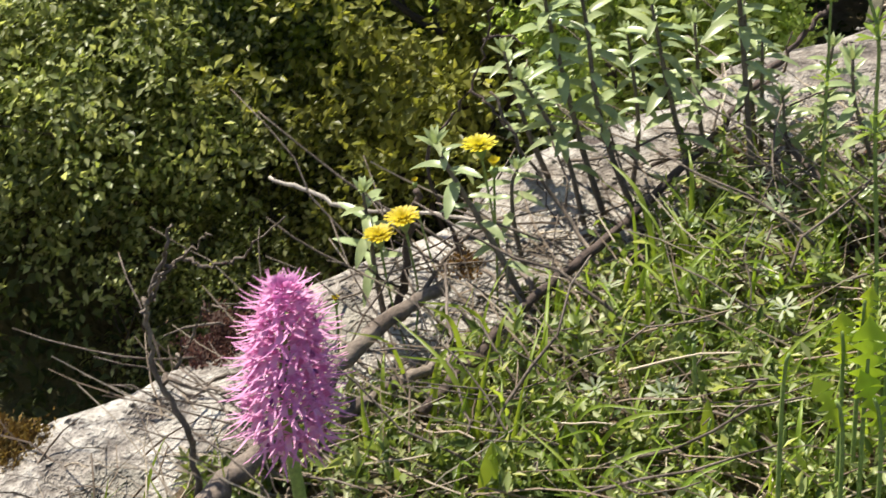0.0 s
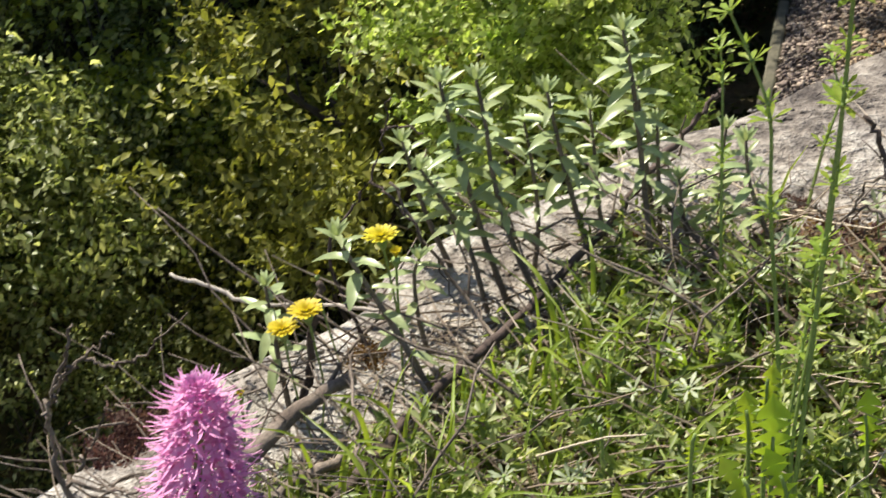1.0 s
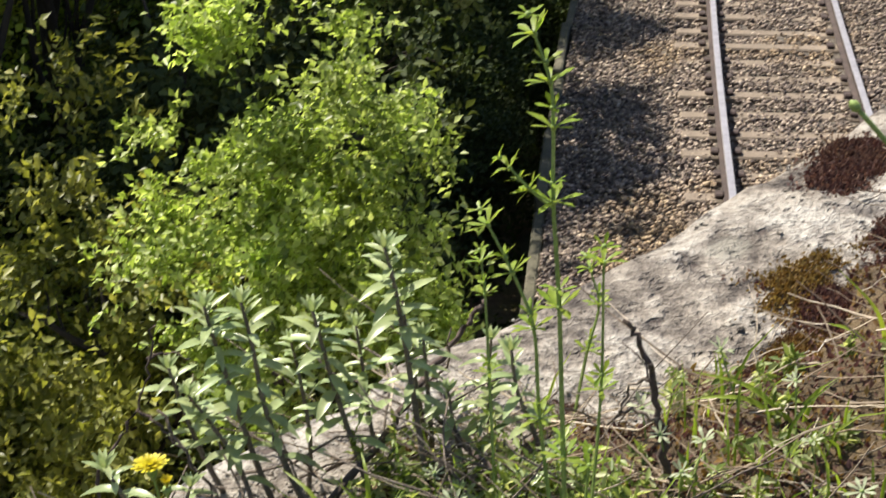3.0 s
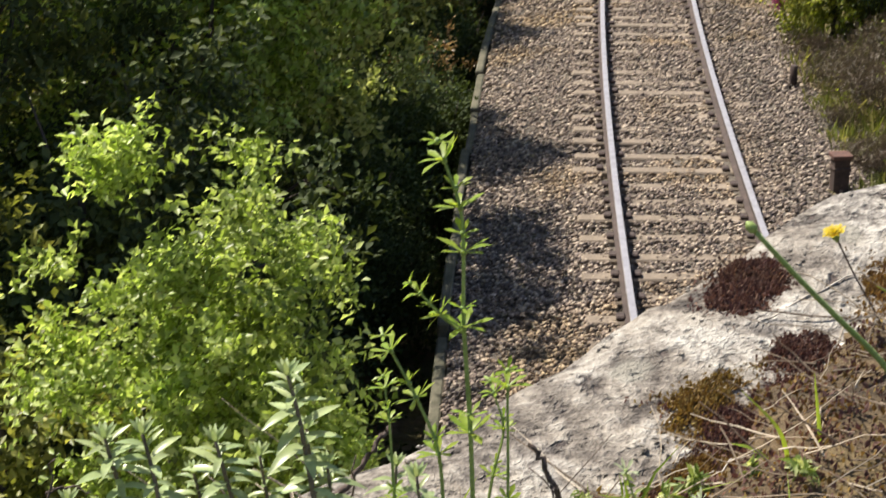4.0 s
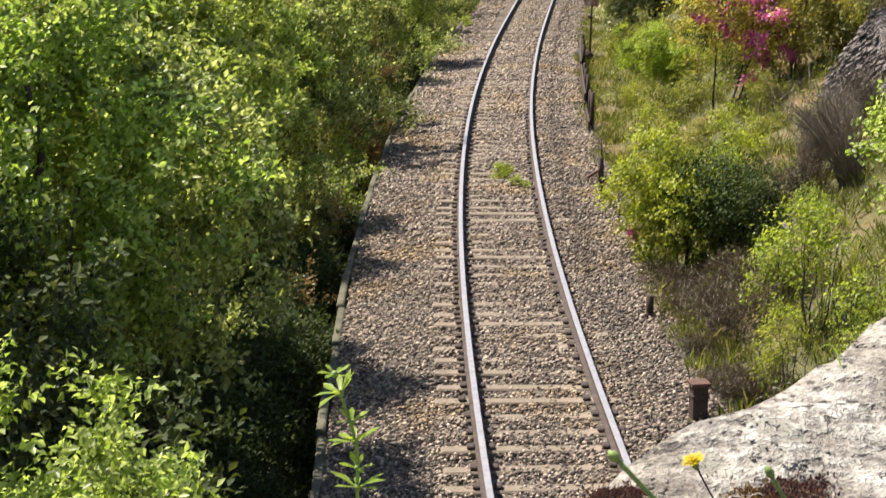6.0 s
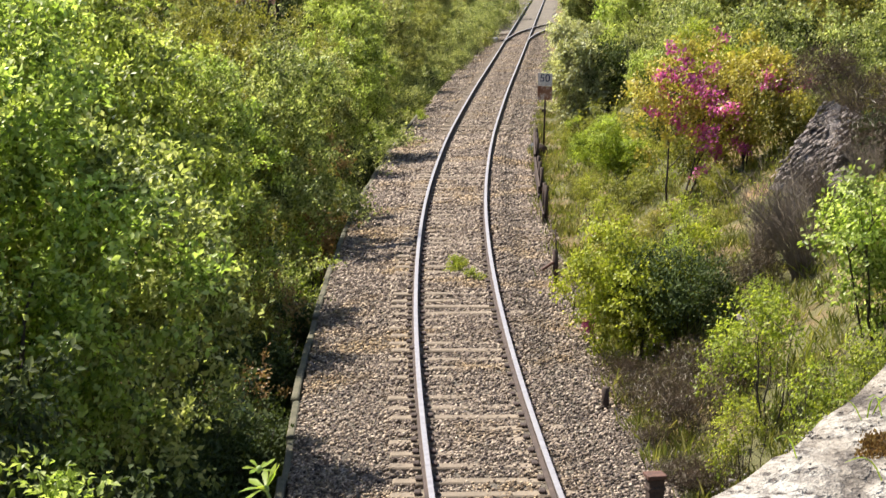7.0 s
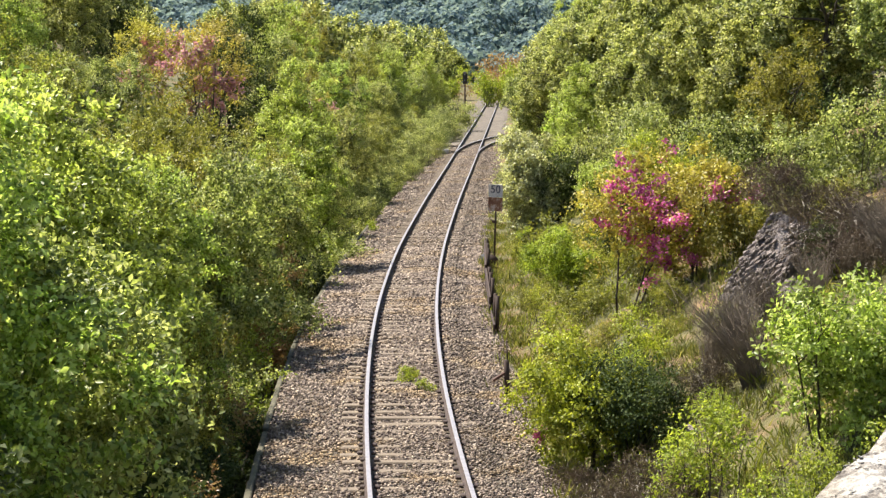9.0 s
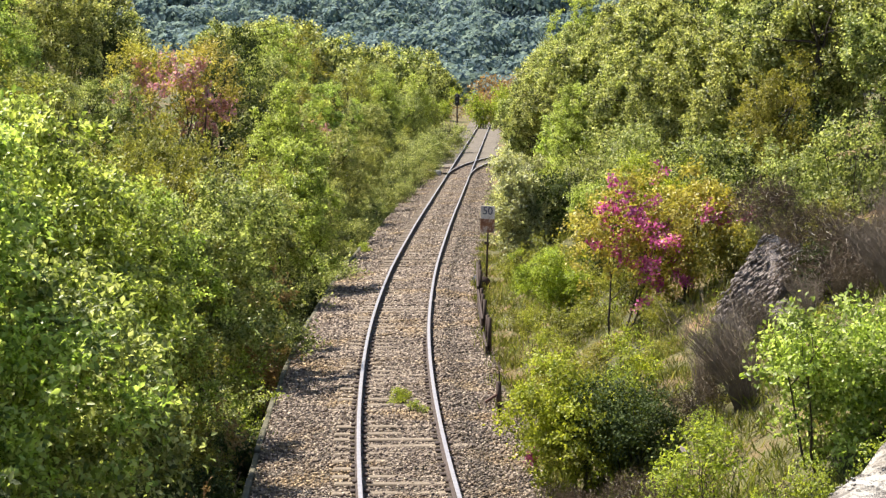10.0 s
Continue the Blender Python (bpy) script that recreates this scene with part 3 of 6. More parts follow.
def plant_left():
    R = np.random.default_rng
    near = plant("tree", R(1), 5.8, 1.05, 0.56, 140, 190, 0.052, L_bright, "young broadleaf tree in bright spring leaf below the rock", "tree", aspect=0.62, twig=0.36, upright=0.75)
    at(near, -2.40, 7.95, -2.0, 1.0)
    # Two tall copies with unseen crowns, added to shade the drain and ballast.
    for x, y, s in ((-6.4, 12.4, 1.5), (-6.5, 14.8, 1.45)):
        again(near, x, y, s, 70 * x, z=-1.4)
    a = plant("tree", R(2), 7.6, 2.3, 0.12, 190, 160, 0.092, L_bright, "bright green broadleaf tree beside the railway", "tree", aspect=0.62, twig=0.24)
    at(a, -5.9, 23.0, turn=40)
    b = plant("tree", R(3), 7.0, 2.2, 0.10, 170, 150, 0.092, L_green, "green broadleaf tree beside the railway", "tree", aspect=0.6, twig=0.25)
    at(b, -9.4, 31.5, scale=0.9, turn=80)
    c = plant("tree", R(4), 6.6, 2.2, 0.10, 140, 95, 0.11, L_olive, "olive-green tree with thin spring leaf", "tree", aspect=0.55, twig=0.3)
    at(c, -7.2, 20.0)
    d = plant("shrub", R(5), 2.6, 1.6, 0.02, 120, 80, 0.085, L_dark, "evergreen shrub in the drain, darkened in leaf colour for shade", "shrub", stems=4, aspect=0.5)
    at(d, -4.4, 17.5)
    e = plant("shrub", R(6), 2.2, 1.4, 0.02, 100, 80, 0.08, L_green, "green shrub on the shaded bank", "shrub", stems=4, aspect=0.55)
    at(e, -6.0, 14.0, scale=0.8)
    y_ = plant("shrub", R(7), 2.8, 1.3, 0.05, 70, 45, 0.075, L_yellow, "thin shrub with yellow-green leaves", "shrub", stems=3, aspect=0.75)
    at(y_, -6.1, 10.6)
    rng = R(21)
    for ob, spots in ((a, [(-6.2, 26.4, .82), (-6.1, 29.6, .86), (-5.9, 33.0, .8), (-7.6, 24.2, .95), (-8.8, 27.6, .9), (-8.0, 35, .9), (-5.3, 17.2, .95), (-6.3, 36, .75), (-10.6, 36, .8), (-6.2, 75, .95), (-14.2, 60, .85), (-5.2, 57, .85), (-5.4, 92, .95), (-8.8, 104, 1.15), (-4.6, 128, .95), (-2.6, 155, .9)]),
                      # (-9.8, 16.6) and (-9.6, 13.6) are added out of view to cast shade.
                      (b, [(-11.2, 24, .65), (-5.3, 40.0, .95), (-4.95, 19.8, 1.05), (-12.8, 57, .7), (-10.4, 62, .62), (-11.8, 64, .7), (-5.6, 44, .85), (-6.0, 53, .8), (-12, 30, 1.15), (-7.5, 90, .9), (-14, 45, 1.0), (-9.8, 16.6, 1.3), (-9.6, 13.6, 1.2), (-16, 75, 1.3), (-4.9, 67, .8), (-5.3, 83, .85), (-4.9, 112, .9), (-3.0, 143, .9), (-1.9, 178, .9), (-6.5, 165, 1.2), (-10.5, 100, 1.1)]),
                      # (-8.6, 12.6) is added to shade the drain, its crown out of view.
                      (c, [(-3.95, 9.8, .70), (-5.8, 33.5, .75), (-6.2, 40, .8), (-9.3, 50, .8), (-12.5, 50, .9), (-11.2, 46, .72), (-4.9, 45.5, .5), (-4.6, 31.5, .42), (-7.8, 53, .8), (-9.0, 58, .85), (-8.6, 43, .7), (-6.4, 64, .85), (-5.6, 100, .7), (-9, 14.5, .8), (-12, 20, .8), (-8.6, 12.6, 1.1), (-7.8, 96, 1.1), (-6.2, 122, 1.1), (-10, 118, 1.3), (-8.6, 64, .55)]),
                      # Dark shrubs paint the shade under the trees through their leaf colour.
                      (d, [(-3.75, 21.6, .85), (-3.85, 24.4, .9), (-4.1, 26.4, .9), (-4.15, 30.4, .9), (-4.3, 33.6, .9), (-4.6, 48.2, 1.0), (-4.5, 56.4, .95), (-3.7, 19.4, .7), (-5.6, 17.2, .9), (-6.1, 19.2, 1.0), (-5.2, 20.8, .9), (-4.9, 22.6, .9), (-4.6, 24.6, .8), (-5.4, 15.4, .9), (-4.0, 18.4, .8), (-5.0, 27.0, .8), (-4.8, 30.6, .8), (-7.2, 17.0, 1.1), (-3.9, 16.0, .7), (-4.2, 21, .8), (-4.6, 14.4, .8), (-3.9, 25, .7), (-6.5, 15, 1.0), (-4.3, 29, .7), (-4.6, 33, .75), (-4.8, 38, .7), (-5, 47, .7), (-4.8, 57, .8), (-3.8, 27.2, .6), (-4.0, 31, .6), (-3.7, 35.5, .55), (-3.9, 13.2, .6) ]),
                      (e, [(-9.8, 71.0, 1.6), (-10.8, 73.0, 1.7), (-8.8, 74.0, 1.5), (-4.5, 44.0, 1.15), (-4.6, 52.4, 1.1), (-4.3, 60.5, 1.1), (-4.4, 35.5, .9), (-4.6, 66, .9), (-4.2, 71, .8), (-4.3, 77, .9), (-3.9, 82, .8), (-3.8, 88, .9), (-3.3, 95, .9), (-3.0, 101, .9), (-2.6, 107, 1.0), (-2.0, 115, 1.0), (-1.6, 124, 1.0), (-1.0, 134, 1.1), (-0.4, 146, 1.1), (0.6, 160, 1.2), (6.4, 120, 1.1), (7.0, 132, 1.1), (5.6, 108, 1.0),  (-7.6, 12.6, 1.0), (-8.0, 10.0, 1.1), (-7.0, 8.6, .8), (-3.45, 74, .5), (-3.3, 78, .45), (-3.0, 84, .5), (-2.7, 90, .5), (-2.2, 97, .5), (-1.9, 103, .5), (-1.5, 110, .55), (-0.9, 118, .5), (-0.6, 130, .6), (0.2, 142, .6), (-3.6, 69, .5), (-3.75, 64, .45), (-4.2, 11.2, .5), (-5.6, 8.2, .6), (-6.5, 18, 1.1), (-6.5, 8.5, .9), (-6.1, 9.4, .7), (-7, 9.0, .8), (-5.5, 9.5, .7), (-6.4, 11.0, .8), (-4.6, 68, .8), (-4.4, 80, .7), (-3.6, 92, .6)]),
                      (y_, [(-4.2, 37.8, .85), (-6.9, 12.4, 1.0), (-5.4, 11.0, .9), (-7.2, 15.6, 1.2), (-4.5, 50, .7), (-4.6, 61, .8), (-4.2, 73, .8)])):
        for x, y, s in spots:
            again(ob, x, y, s * rng.uniform(0.95, 1.05), rng.uniform(0, 360))
    for k in range(20):                           # the hedge of young trees down to the ballast
        y = 62 + 4.6 * k
        again((b, c, b, e)[k % 4], float(xc(y)) - rng.uniform(4.4, 5.3), y, rng.uniform(0.42, 0.62) * (1.9 if k % 4 == 3 else 1.0), rng.uniform(0, 360))
        # Near-black shrubs put the hedge's shaded foot into leaf colour.
        again(d, float(xc(y + 2)) - rng.uniform(3.9, 4.4), y + 2, rng.uniform(0.5, 0.75), rng.uniform(0, 360))
    russet = plant("shrub", R(10), 2.6, 0.9, 0.15, 50, 50, 0.075, L_orange, "thin russet-leaved shrub over the edge of the wall", "shrub", stems=3, aspect=0.6)
    at(russet, -4.1, 32.0)
    for x, y, s in ((-4.2, 42.5, .95), (-4.0, 27.6, .8), (-4.4, 46.0, .9), (-5.0, 51.0, 1.2)):
        again(russet, x, y, s, rng.uniform(0, 360))
    f = plant("tree", R(8), 7.3, 2.7, 0.50, 110, 70, 0.12, L_blush, "flowering redbud with pale pink blossom among bronze leaves", "tree", extra=(L_palepink, 0.34, 0.12), stems=3, limbs=15, twig=0.26)
    at(f, -9.3, 68.5, turn=20)
    again(f, -11.5, 69.5, 0.84, 200)
    again(f, -7.0, 88, 0.72, 120)
    g = plant("tree", R(9), 8.0, 2.6, 0.1, 170, 75, 0.13, L_dark, "dark evergreen oak among the lineside trees", "tree", twig=0.26, aspect=0.6)
    at(g, -14.9, 79, scale=1.0)
    # (-9.2, 17.6) is an unseen tree added to shade the left bank.
    for x, y, s in ((-10.2, 84, 1.0), (-8.4, 86, .85), (-7, 108, .8), (-9.2, 17.6, 1.0), (-19, 80, 1.1), (-4.2, 118, .6), (-17, 50, 1.2), (-20, 66, 1.3), (-4.25, 14.2, .66), (-4.1, 12.0, .72)):
        again(g, x, y, s, rng.uniform(0, 360))
    return a, b, c, d, e, y_, f, g


def plant_right(kit):
    a, b, c, d, e, y_, f, g = kit
    R = np.random.default_rng
    rng = R(31)
    bush = plant("shrub", R(41), 2.4, 1.35, 0.0, 210, 100, 0.066, L_yellow, "yellow-green shrub in new leaf at the ballast edge", "shrub", stems=6, aspect=0.62, twig=0.28)
    at(bush, 2.3, 28.7, scale=0.95)
    jud = plant("tree", R(42), 3.45, 1.7, 0.30, 150, 80, 0.075, L_blush, "redbud tree with magenta blossom and young bronze leaves", "tree", extra=(L_pink, 0.27, 0.08), stems=3, aspect=0.75, twig=0.28)
    jud.matrix_basis = pose(3.75, 38.4, terrain(3.75, 38.4) - 0.05, 0, 11, 0)
    gr = plant("shrub", R(43), 2.5, 1.5, 0.0, 120, 80, 0.085, L_bright, "fresh green broadleaf shrub beside the limestone rock", "shrub", stems=4, aspect=0.62, twig=0.28)
    at(gr, 5.0, 23.8, scale=0.98)
    dry = broom(R(44), 168, 2.3, (-0.34, 0.05))
    at(dry, 4.8, 28.3, scale=0.85)
    gold = plant("tree", R(49), 2.9, 1.5, 0.30, 120, 80, 0.075, L_blush, "redbud in young yellow leaf with little blossom", "tree", extra=(L_pink, 0.10, 0.076), stems=3, aspect=0.75, twig=0.28)
    at(gold, 5.15, 38.8)
    sil = plant("tree", R(45), 3.7, 1.15, 0.0, 210, 140, 0.095, L_silver, "silvery grey-green bushy tree beside the speed board", "tree", stems=3)
    at(sil, 2.75, 60.5, terrain(2.75, 60.5) - 0.55, scale=1.15)
    sap = plant("shrub", R(46), 1.9, 0.8, 0.1, 40, 38, 0.06, L_yellow, "thin yellow-green sapling on the bank", "shrub", stems=4, aspect=0.6)
    at(sap, 3.4, 22.6)
    oak = plant("tree", R(48), 6.2, 2.5, 0.18, 190, 170, 0.105, L_green, "spreading green oak in spring leaf on the bank", "tree", aspect=0.62, twig=0.19, limbs=12, lobe_n=11)
    at(oak, 8.0, 47.5, scale=0.75)
    low = plant("shrub", R(47), 1.1, 0.9, 0.0, 70, 80, 0.06, L_olive, "low olive-green shrub on the bank", "shrub", stems=6)
    at(low, 2.5, 36)
    for ob, spots in ((bush, [(3.0, 44, .7), (2.6, 50, .6), (5.5, 46, 1.0)]),
                      (gr, [(4.2, 70, 1.2), (5.8, 82, 1.5), (6.6, 24.6, .7), (4.6, 57.5, .75)]),
                      (dry, [(6.9, 35.6, .7), (7.0, 31.4, .5), (6.4, 31.2, .45), (7.5, 32.4, .6), (4.9, 31.5, .55), (7.6, 30, .7), (5.6, 31.6, .5), (4.3, 29.4, .6), (8.3, 33.6, .7), (5.9, 29.6, .45)]),
                      (sap, [(4.2, 21.2, .7), (3.7, 26.0, .6), (2.6, 32.5, .5), (5.2, 20.6, .7), (3.2, 24.2, .6), (3.0, 21.2, .6), (3.6, 20.4, .7), (3.6, 19.3, .6), (2.9, 30.6, .7), (3.3, 32.0, .8), (2.2, 38.5, .6), (2.1, 42.5, .6)]),
                      (low, [(3.0, 40.5, 1.0), (2.2, 46, .7), (3.6, 47, 1.1), (2.6, 33.4, .8), (4.4, 42, 1.0), (2.3, 55, .8), (6.2, 38, 1.2), (7.5, 36, 1.2), (3.3, 52, 1.1), (1.9, 30.5, .4), (4.6, 36.6, .6), (4.5, 46.0, .9), (3.3, 37.4, .5), (4.2, 34.6, .5)]),
                      (oak, [(7.4, 52, .85), (9.6, 47, .95), (11.8, 43, 1.0), (10.4, 39.5, .8), (12.2, 50, 1.1), (9.4, 57, 1.0), (6.6, 62, .9), (8.2, 68, 1.1), (12.6, 60, 1.2), (11.4, 68, 1.2), (6.3, 72, 1.0), (16, 58, 1.2),
                             (9.2, 78, 1.2), (6.0, 82, 1.0), (13, 80, 1.3), (5.9, 91, 1.0), (9.0, 92, 1.25), (5.6, 99, .95), (5.3, 106, .9), (4.4, 110, .88), (4.7, 116, .75), (7.6, 108, 1.2), (6.2, 114, .9), (10.5, 104, 1.3), (8.4, 126, 1.2), (11, 140, 1.3), (9.4, 152, 1.2), (15.5, 46, 1.1), (13.6, 38, 1.0)]),
                      (a, [(10.5, 150, 1.3), (14, 95, 1.1), (5.2, 67, .6)]),
                      (b, [(17, 62, 1.2), (9.8, 165, 1.2), (11.5, 185, 1.2), (13.5, 215, 1.3), (10.8, 53, .8), (7.2, 57, .7)]),
                      (c, [(12, 105, 1.0), (10, 32.5, .75), (12, 36, .8), (8.2, 44.5, .6)]),
                      # (2.95, 28.2) and (3.5, 61.0) paint the shaded sides of bush and silver tree.
                      (d, [(2.95, 28.2, .74), (3.5, 61.0, 1.15), (4.3, 62.0, .9), (7.4, 49.0, 1.0), (9.0, 46.0, 1.0), (4.6, 44.5, .8), (7.0, 33.0, .5)]),
                      (g, [(10.2, 52, .7), (13.5, 60, .9), (11, 75, .8), (9.5, 100, .8)]),
                      (e, [(6.4, 120, 1.1), (7.0, 132, 1.1), (5.6, 108, 1.0), (8.7, 57, 1.2), (8.6, 61, 1.2), (8.7, 50.5, 1.1), (7.4, 47, 1.0), (5.4, 58, 1.2), (6.5, 53, 1.2), (5.2, 62, 1.0), (8.8, 39.5, 1.0), (7.4, 40.5, .9)])):
        for x, y, s in spots:
            again(ob, x, y, s * rng.uniform(0.95, 1.05), rng.uniform(0, 360))


KIT = plant_left()
plant_right(KIT)


# The hill's floor is tinted blue for the same painted haze.
M_wooded = noisy_mat("haze_tinted_floor", [(0.3, (0.05, 0.08, 0.095)), (0.7, (0.09, 0.13, 0.14))], 0.05, 1.0, 0.4, 0.5, 1.0)


def build_distance():
    rng = np.random.default_rng(5)
    rus = plant("shrub", np.random.default_rng(61), 3.6, 4.0, 0.0, 60, 40, 0.32, L_orange, "russet scrub at the far end of the line", "shrub", stems=4)
    at(rus, 7.0, 270)
    for x, y, s in ((15, 290, 1.1), (0, 300, 1.1), (22, 280, 1.2), (-8, 290, 1.2), (9, 330, 1.5)):
        again(rus, x, y, s, rng.uniform(0, 360))

    gold = plant("shrub", np.random.default_rng(63), 4.0, 3.0, 0.0, 60, 60, 0.26, L_yellow, "yellow-green scrub beyond the turnout", "shrub", stems=4)
    at(gold, 4.5, 236)
    for x, y, s in ((-0.6, 226, .8), (0.5, 246, 1.1), (8.6, 250, 1.2), (-4.5, 235, 1.1)):
        again(gold, x, y, s, rng.uniform(0, 360))
    far = plant("tree", np.random.default_rng(62), 9.0, 4.2, 0.0, 90, 60, 0.42, L_green, "far green tree beyond the turnout", "tree", limbs=3, twig=0.28, aspect=0.7)
    at(far, -14, 240)
    for k in range(70):
        y = rng.uniform(190, 400)
        side = -1 if k % 2 else 1
        o = side * (5.5 + 60 * rng.random() ** 1.3) * (y / 230)
        again(far, float(xc(y) + o), float(y), rng.uniform(0.7, 1.25), rng.uniform(0, 360))

    def hz(x, y):
        ridge = 135 + 30 * noise.noise(Vector((x * 0.004, y * 0.004, 9))) + 12 * noise.noise(Vector((x * 0.016, y * 0.016, 2)))
        t = min(1.0, max(0.0, (y - 430) / 520))
        return 2 + ridge * (t * t * (3 - 2 * t)) + 5 * noise.noise(Vector((x * 0.03, y * 0.03, 5)))
    xs, ys = np.linspace(-700, 700, 90), np.linspace(380, 1000, 60)
    g = Geo()
    g.add([(x, y, hz(x, y) - 2) for y in ys for x in xs], [(j * 90 + i, j * 90 + i + 1, (j + 1) * 90 + i + 1, (j + 1) * 90 + i) for j in range(59) for i in range(89)])
    tagged(new("backdrop", g.mesh("backdrop", M_wooded, True)), "long wooded hillside across the valley, its floor tinted for haze", "hill", kind="structure")
    n, k = 4200, 130
    y = rng.uniform(400, 960, n)
    x = rng.uniform(-0.31, 0.31, n) * y
    r = rng.uniform(3.0, 7.0, n)
    c = np.array([(a, b, hz(a, b)) for a, b in zip(x, y)])
    d = unit(rng.normal(0, 1, (n, k, 3)))
    d[..., 2] = np.abs(d[..., 2]) * 1.25 - 0.25
    pos = (c[:, None] + d * (r[:, None, None] * rng.uniform(0.75, 1.05, (n, k, 1)))).reshape(-1, 3)
    way = unit(np.cross(d, rng.normal(0, 1, (n, k, 3)))).reshape(-1, 3)
    up = (d + rng.normal(0, 0.3, (n, k, 3))).reshape(-1, 3)
    ln = np.repeat(r * 0.30, k) * rng.uniform(0.7, 1.3, n * k)
    tagged(new("hillside_wood", leaf_cloud("hillside_wood", L_hill, pos, way, up, ln, ln * 0.8)), "dense green woods covering the distant hillside, haze mixed into their colour", "woods", kind="stuff")


build_distance()


def build_undergrowth():
    """Grass and low herbs covering both banks."""
    rng = np.random.default_rng(15)
    for nm, lab, mat, cnt, per, o0, o1, y0, y1, hgt, asp in (
            ("bank_grass", "tufts of green and dry grass on the sunny bank", L_grass, 4400, 20, 2.1, 9.5, 17, 75, 0.24, 0.05),
            ("bank_herbs", "low yellow-green herbs over the sunny bank", L_yellow, 650, 24, 2.6, 13.0, 18, 120, 0.30, 0.5),
            # Leaf colour darkened for the shade that lies in the drain.
            ("drain_herbs", "low herbs filling the drain, darkened in leaf colour for shade", L_dark, 2600, 30, -13.0, -2.75, 7, 75, 0.42, 0.55),
            # Same shade-dark leaf colour, for the shaded feet of the far trees.
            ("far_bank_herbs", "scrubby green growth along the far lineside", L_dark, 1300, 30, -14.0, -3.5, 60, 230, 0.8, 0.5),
            ("far_right_herbs", "scrubby green growth along the far lineside", L_green, 1000, 30, 3.2, 14.0, 75, 230, 0.8, 0.5)):
        y = y0 + (y1 - y0) * rng.random(cnt) ** 1.5
        o = rng.uniform(o0, o1, cnt)
        foot = np.array([(xc(b) + a, b, terrain(xc(b) + a, b)) for a, b in zip(o, y)])
        n = cnt * per
        ci = np.repeat(np.arange(cnt), per)
        h = hgt * rng.uniform(0.5, 1.4, cnt)[ci]
        pos = foot[ci] + rng.normal(0, 1, (n, 3)) * (h * 0.45)[:, None] * (1, 1, 0)
        if asp > 0.2:
            pos[:, 2] += h * rng.random(n)
            way = rng.normal(0, 1, (n, 3)) + (0, 0, 0.4)
            ln = rng.uniform(0.6, 1.3, n) * 0.24 * hgt
        else:
            way = rng.normal(0, 0.4, (n, 3)) + (0, 0, 1.0)
            ln = h * rng.uniform(0.6, 1.2, n)
        tagged(new(nm, leaf_cloud(nm, mat, pos, way, rng.normal(0, 0.6, (n, 3)) + (0, -0.4, 0.8), ln, ln * asp)), lab, "undergrowth", kind="stuff")


build_undergrowth()

# ---- materials of the small plants ----
L_sage = leaf_mat("woolly_grey_green_leaf", (0.13, 0.19, 0.065), (0.33, 0.42, 0.165), (0.66, 0.71, 0.45), 0.32, 0.32, thru=(1.15, 1.15, 0.75))
L_fresh = leaf_mat("fresh_green_blade", (0.14, 0.21, 0.022), (0.28, 0.40, 0.04), (0.45, 0.56, 0.10), 0.58, 0.38)
L_cover = leaf_mat("ground_cover_leaf", (0.08, 0.13, 0.025), (0.23, 0.31, 0.07), (0.55, 0.58, 0.30), 0.5, 0.4)
L_straw = leaf_mat("dry_straw", (0.14, 0.10, 0.065), (0.33, 0.26, 0.17), (0.60, 0.52, 0.38), 0.15, 0.7, thru=(1, 1, 1))
L_moss = leaf_mat("maroon_moss", (0.06, 0.028, 0.026), (0.125, 0.065, 0.052), (0.22, 0.135, 0.085), 0.3, 0.8, thru=(1.1, 0.9, 0.8))
L_mossgold = leaf_mat("golden_moss", (0.12, 0.07, 0.02), (0.22, 0.13, 0.03), (0.30, 0.22, 0.06), 0.3, 0.8, thru=(1.1, 1, 0.7))
L_petal = leaf_mat("yellow_petal", (0.60, 0.48, 0.003), (0.68, 0.56, 0.004), (0.74, 0.63, 0.006), 0.35, 0.5, thru=(1.05, 1, 0.5))
L_orchid = leaf_mat("orchid_pink_petal", (0.60, 0.22, 0.45), (0.75, 0.35, 0.60), (0.88, 0.54, 0.76), 0.4, 0.5, thru=(1.1, 0.85, 1.05))
L_purple = leaf_mat("deep_purple_spot", (0.16, 0.02, 0.12), (0.20, 0.03, 0.15), (0.26, 0.05, 0.2), 0.2, 0.5, thru=(1, 1, 1))
M_stalk = noisy_mat("green_stalk", [(0.3, (0.16, 0.24, 0.05)), (0.7, (0.30, 0.39, 0.11))], 20.0, 0.6, 300.0, 0.3, 0.001)
M_sagestem = noisy_mat("woolly_stem", [(0.3, (0.10, 0.075, 0.055)), (0.7, (0.26, 0.21, 0.16))], 25.0, 0.9, 400.0, 0.5, 0.001)
M_deadwood = noisy_mat("weathered_dead_wood", [(0.3, (0.09, 0.065, 0.05)), (0.5, (0.19, 0.15, 0.12)), (0.75, (0.34, 0.28, 0.23))], 30.0, 0.95, 260.0, 1.0, 0.002)
M_darkwood = noisy_mat("dark_dead_wood", [(0.3, (0.05, 0.035, 0.028)), (0.7, (0.14, 0.10, 0.085))], 30.0, 0.95, 260.0, 1.0, 0.002)
M_palewood = noisy_mat("bleached_straw", [(0.3, (0.34, 0.29, 0.24)), (0.7, (0.58, 0.52, 0.45))], 30.0, 0.9, 260.0, 0.8, 0.001)
L_pale = leaf_mat("pale_whorl_leaf", (0.26, 0.30, 0.17), (0.38, 0.43, 0.26), (0.52, 0.56, 0.38), 0.35, 0.5)
M_mossbed = noisy_mat("moss_bed", [(0.3, (0.03, 0.016, 0.014)), (0.7, (0.08, 0.045, 0.03))], 30.0, 1.0, 300.0, 1.0, 0.004)


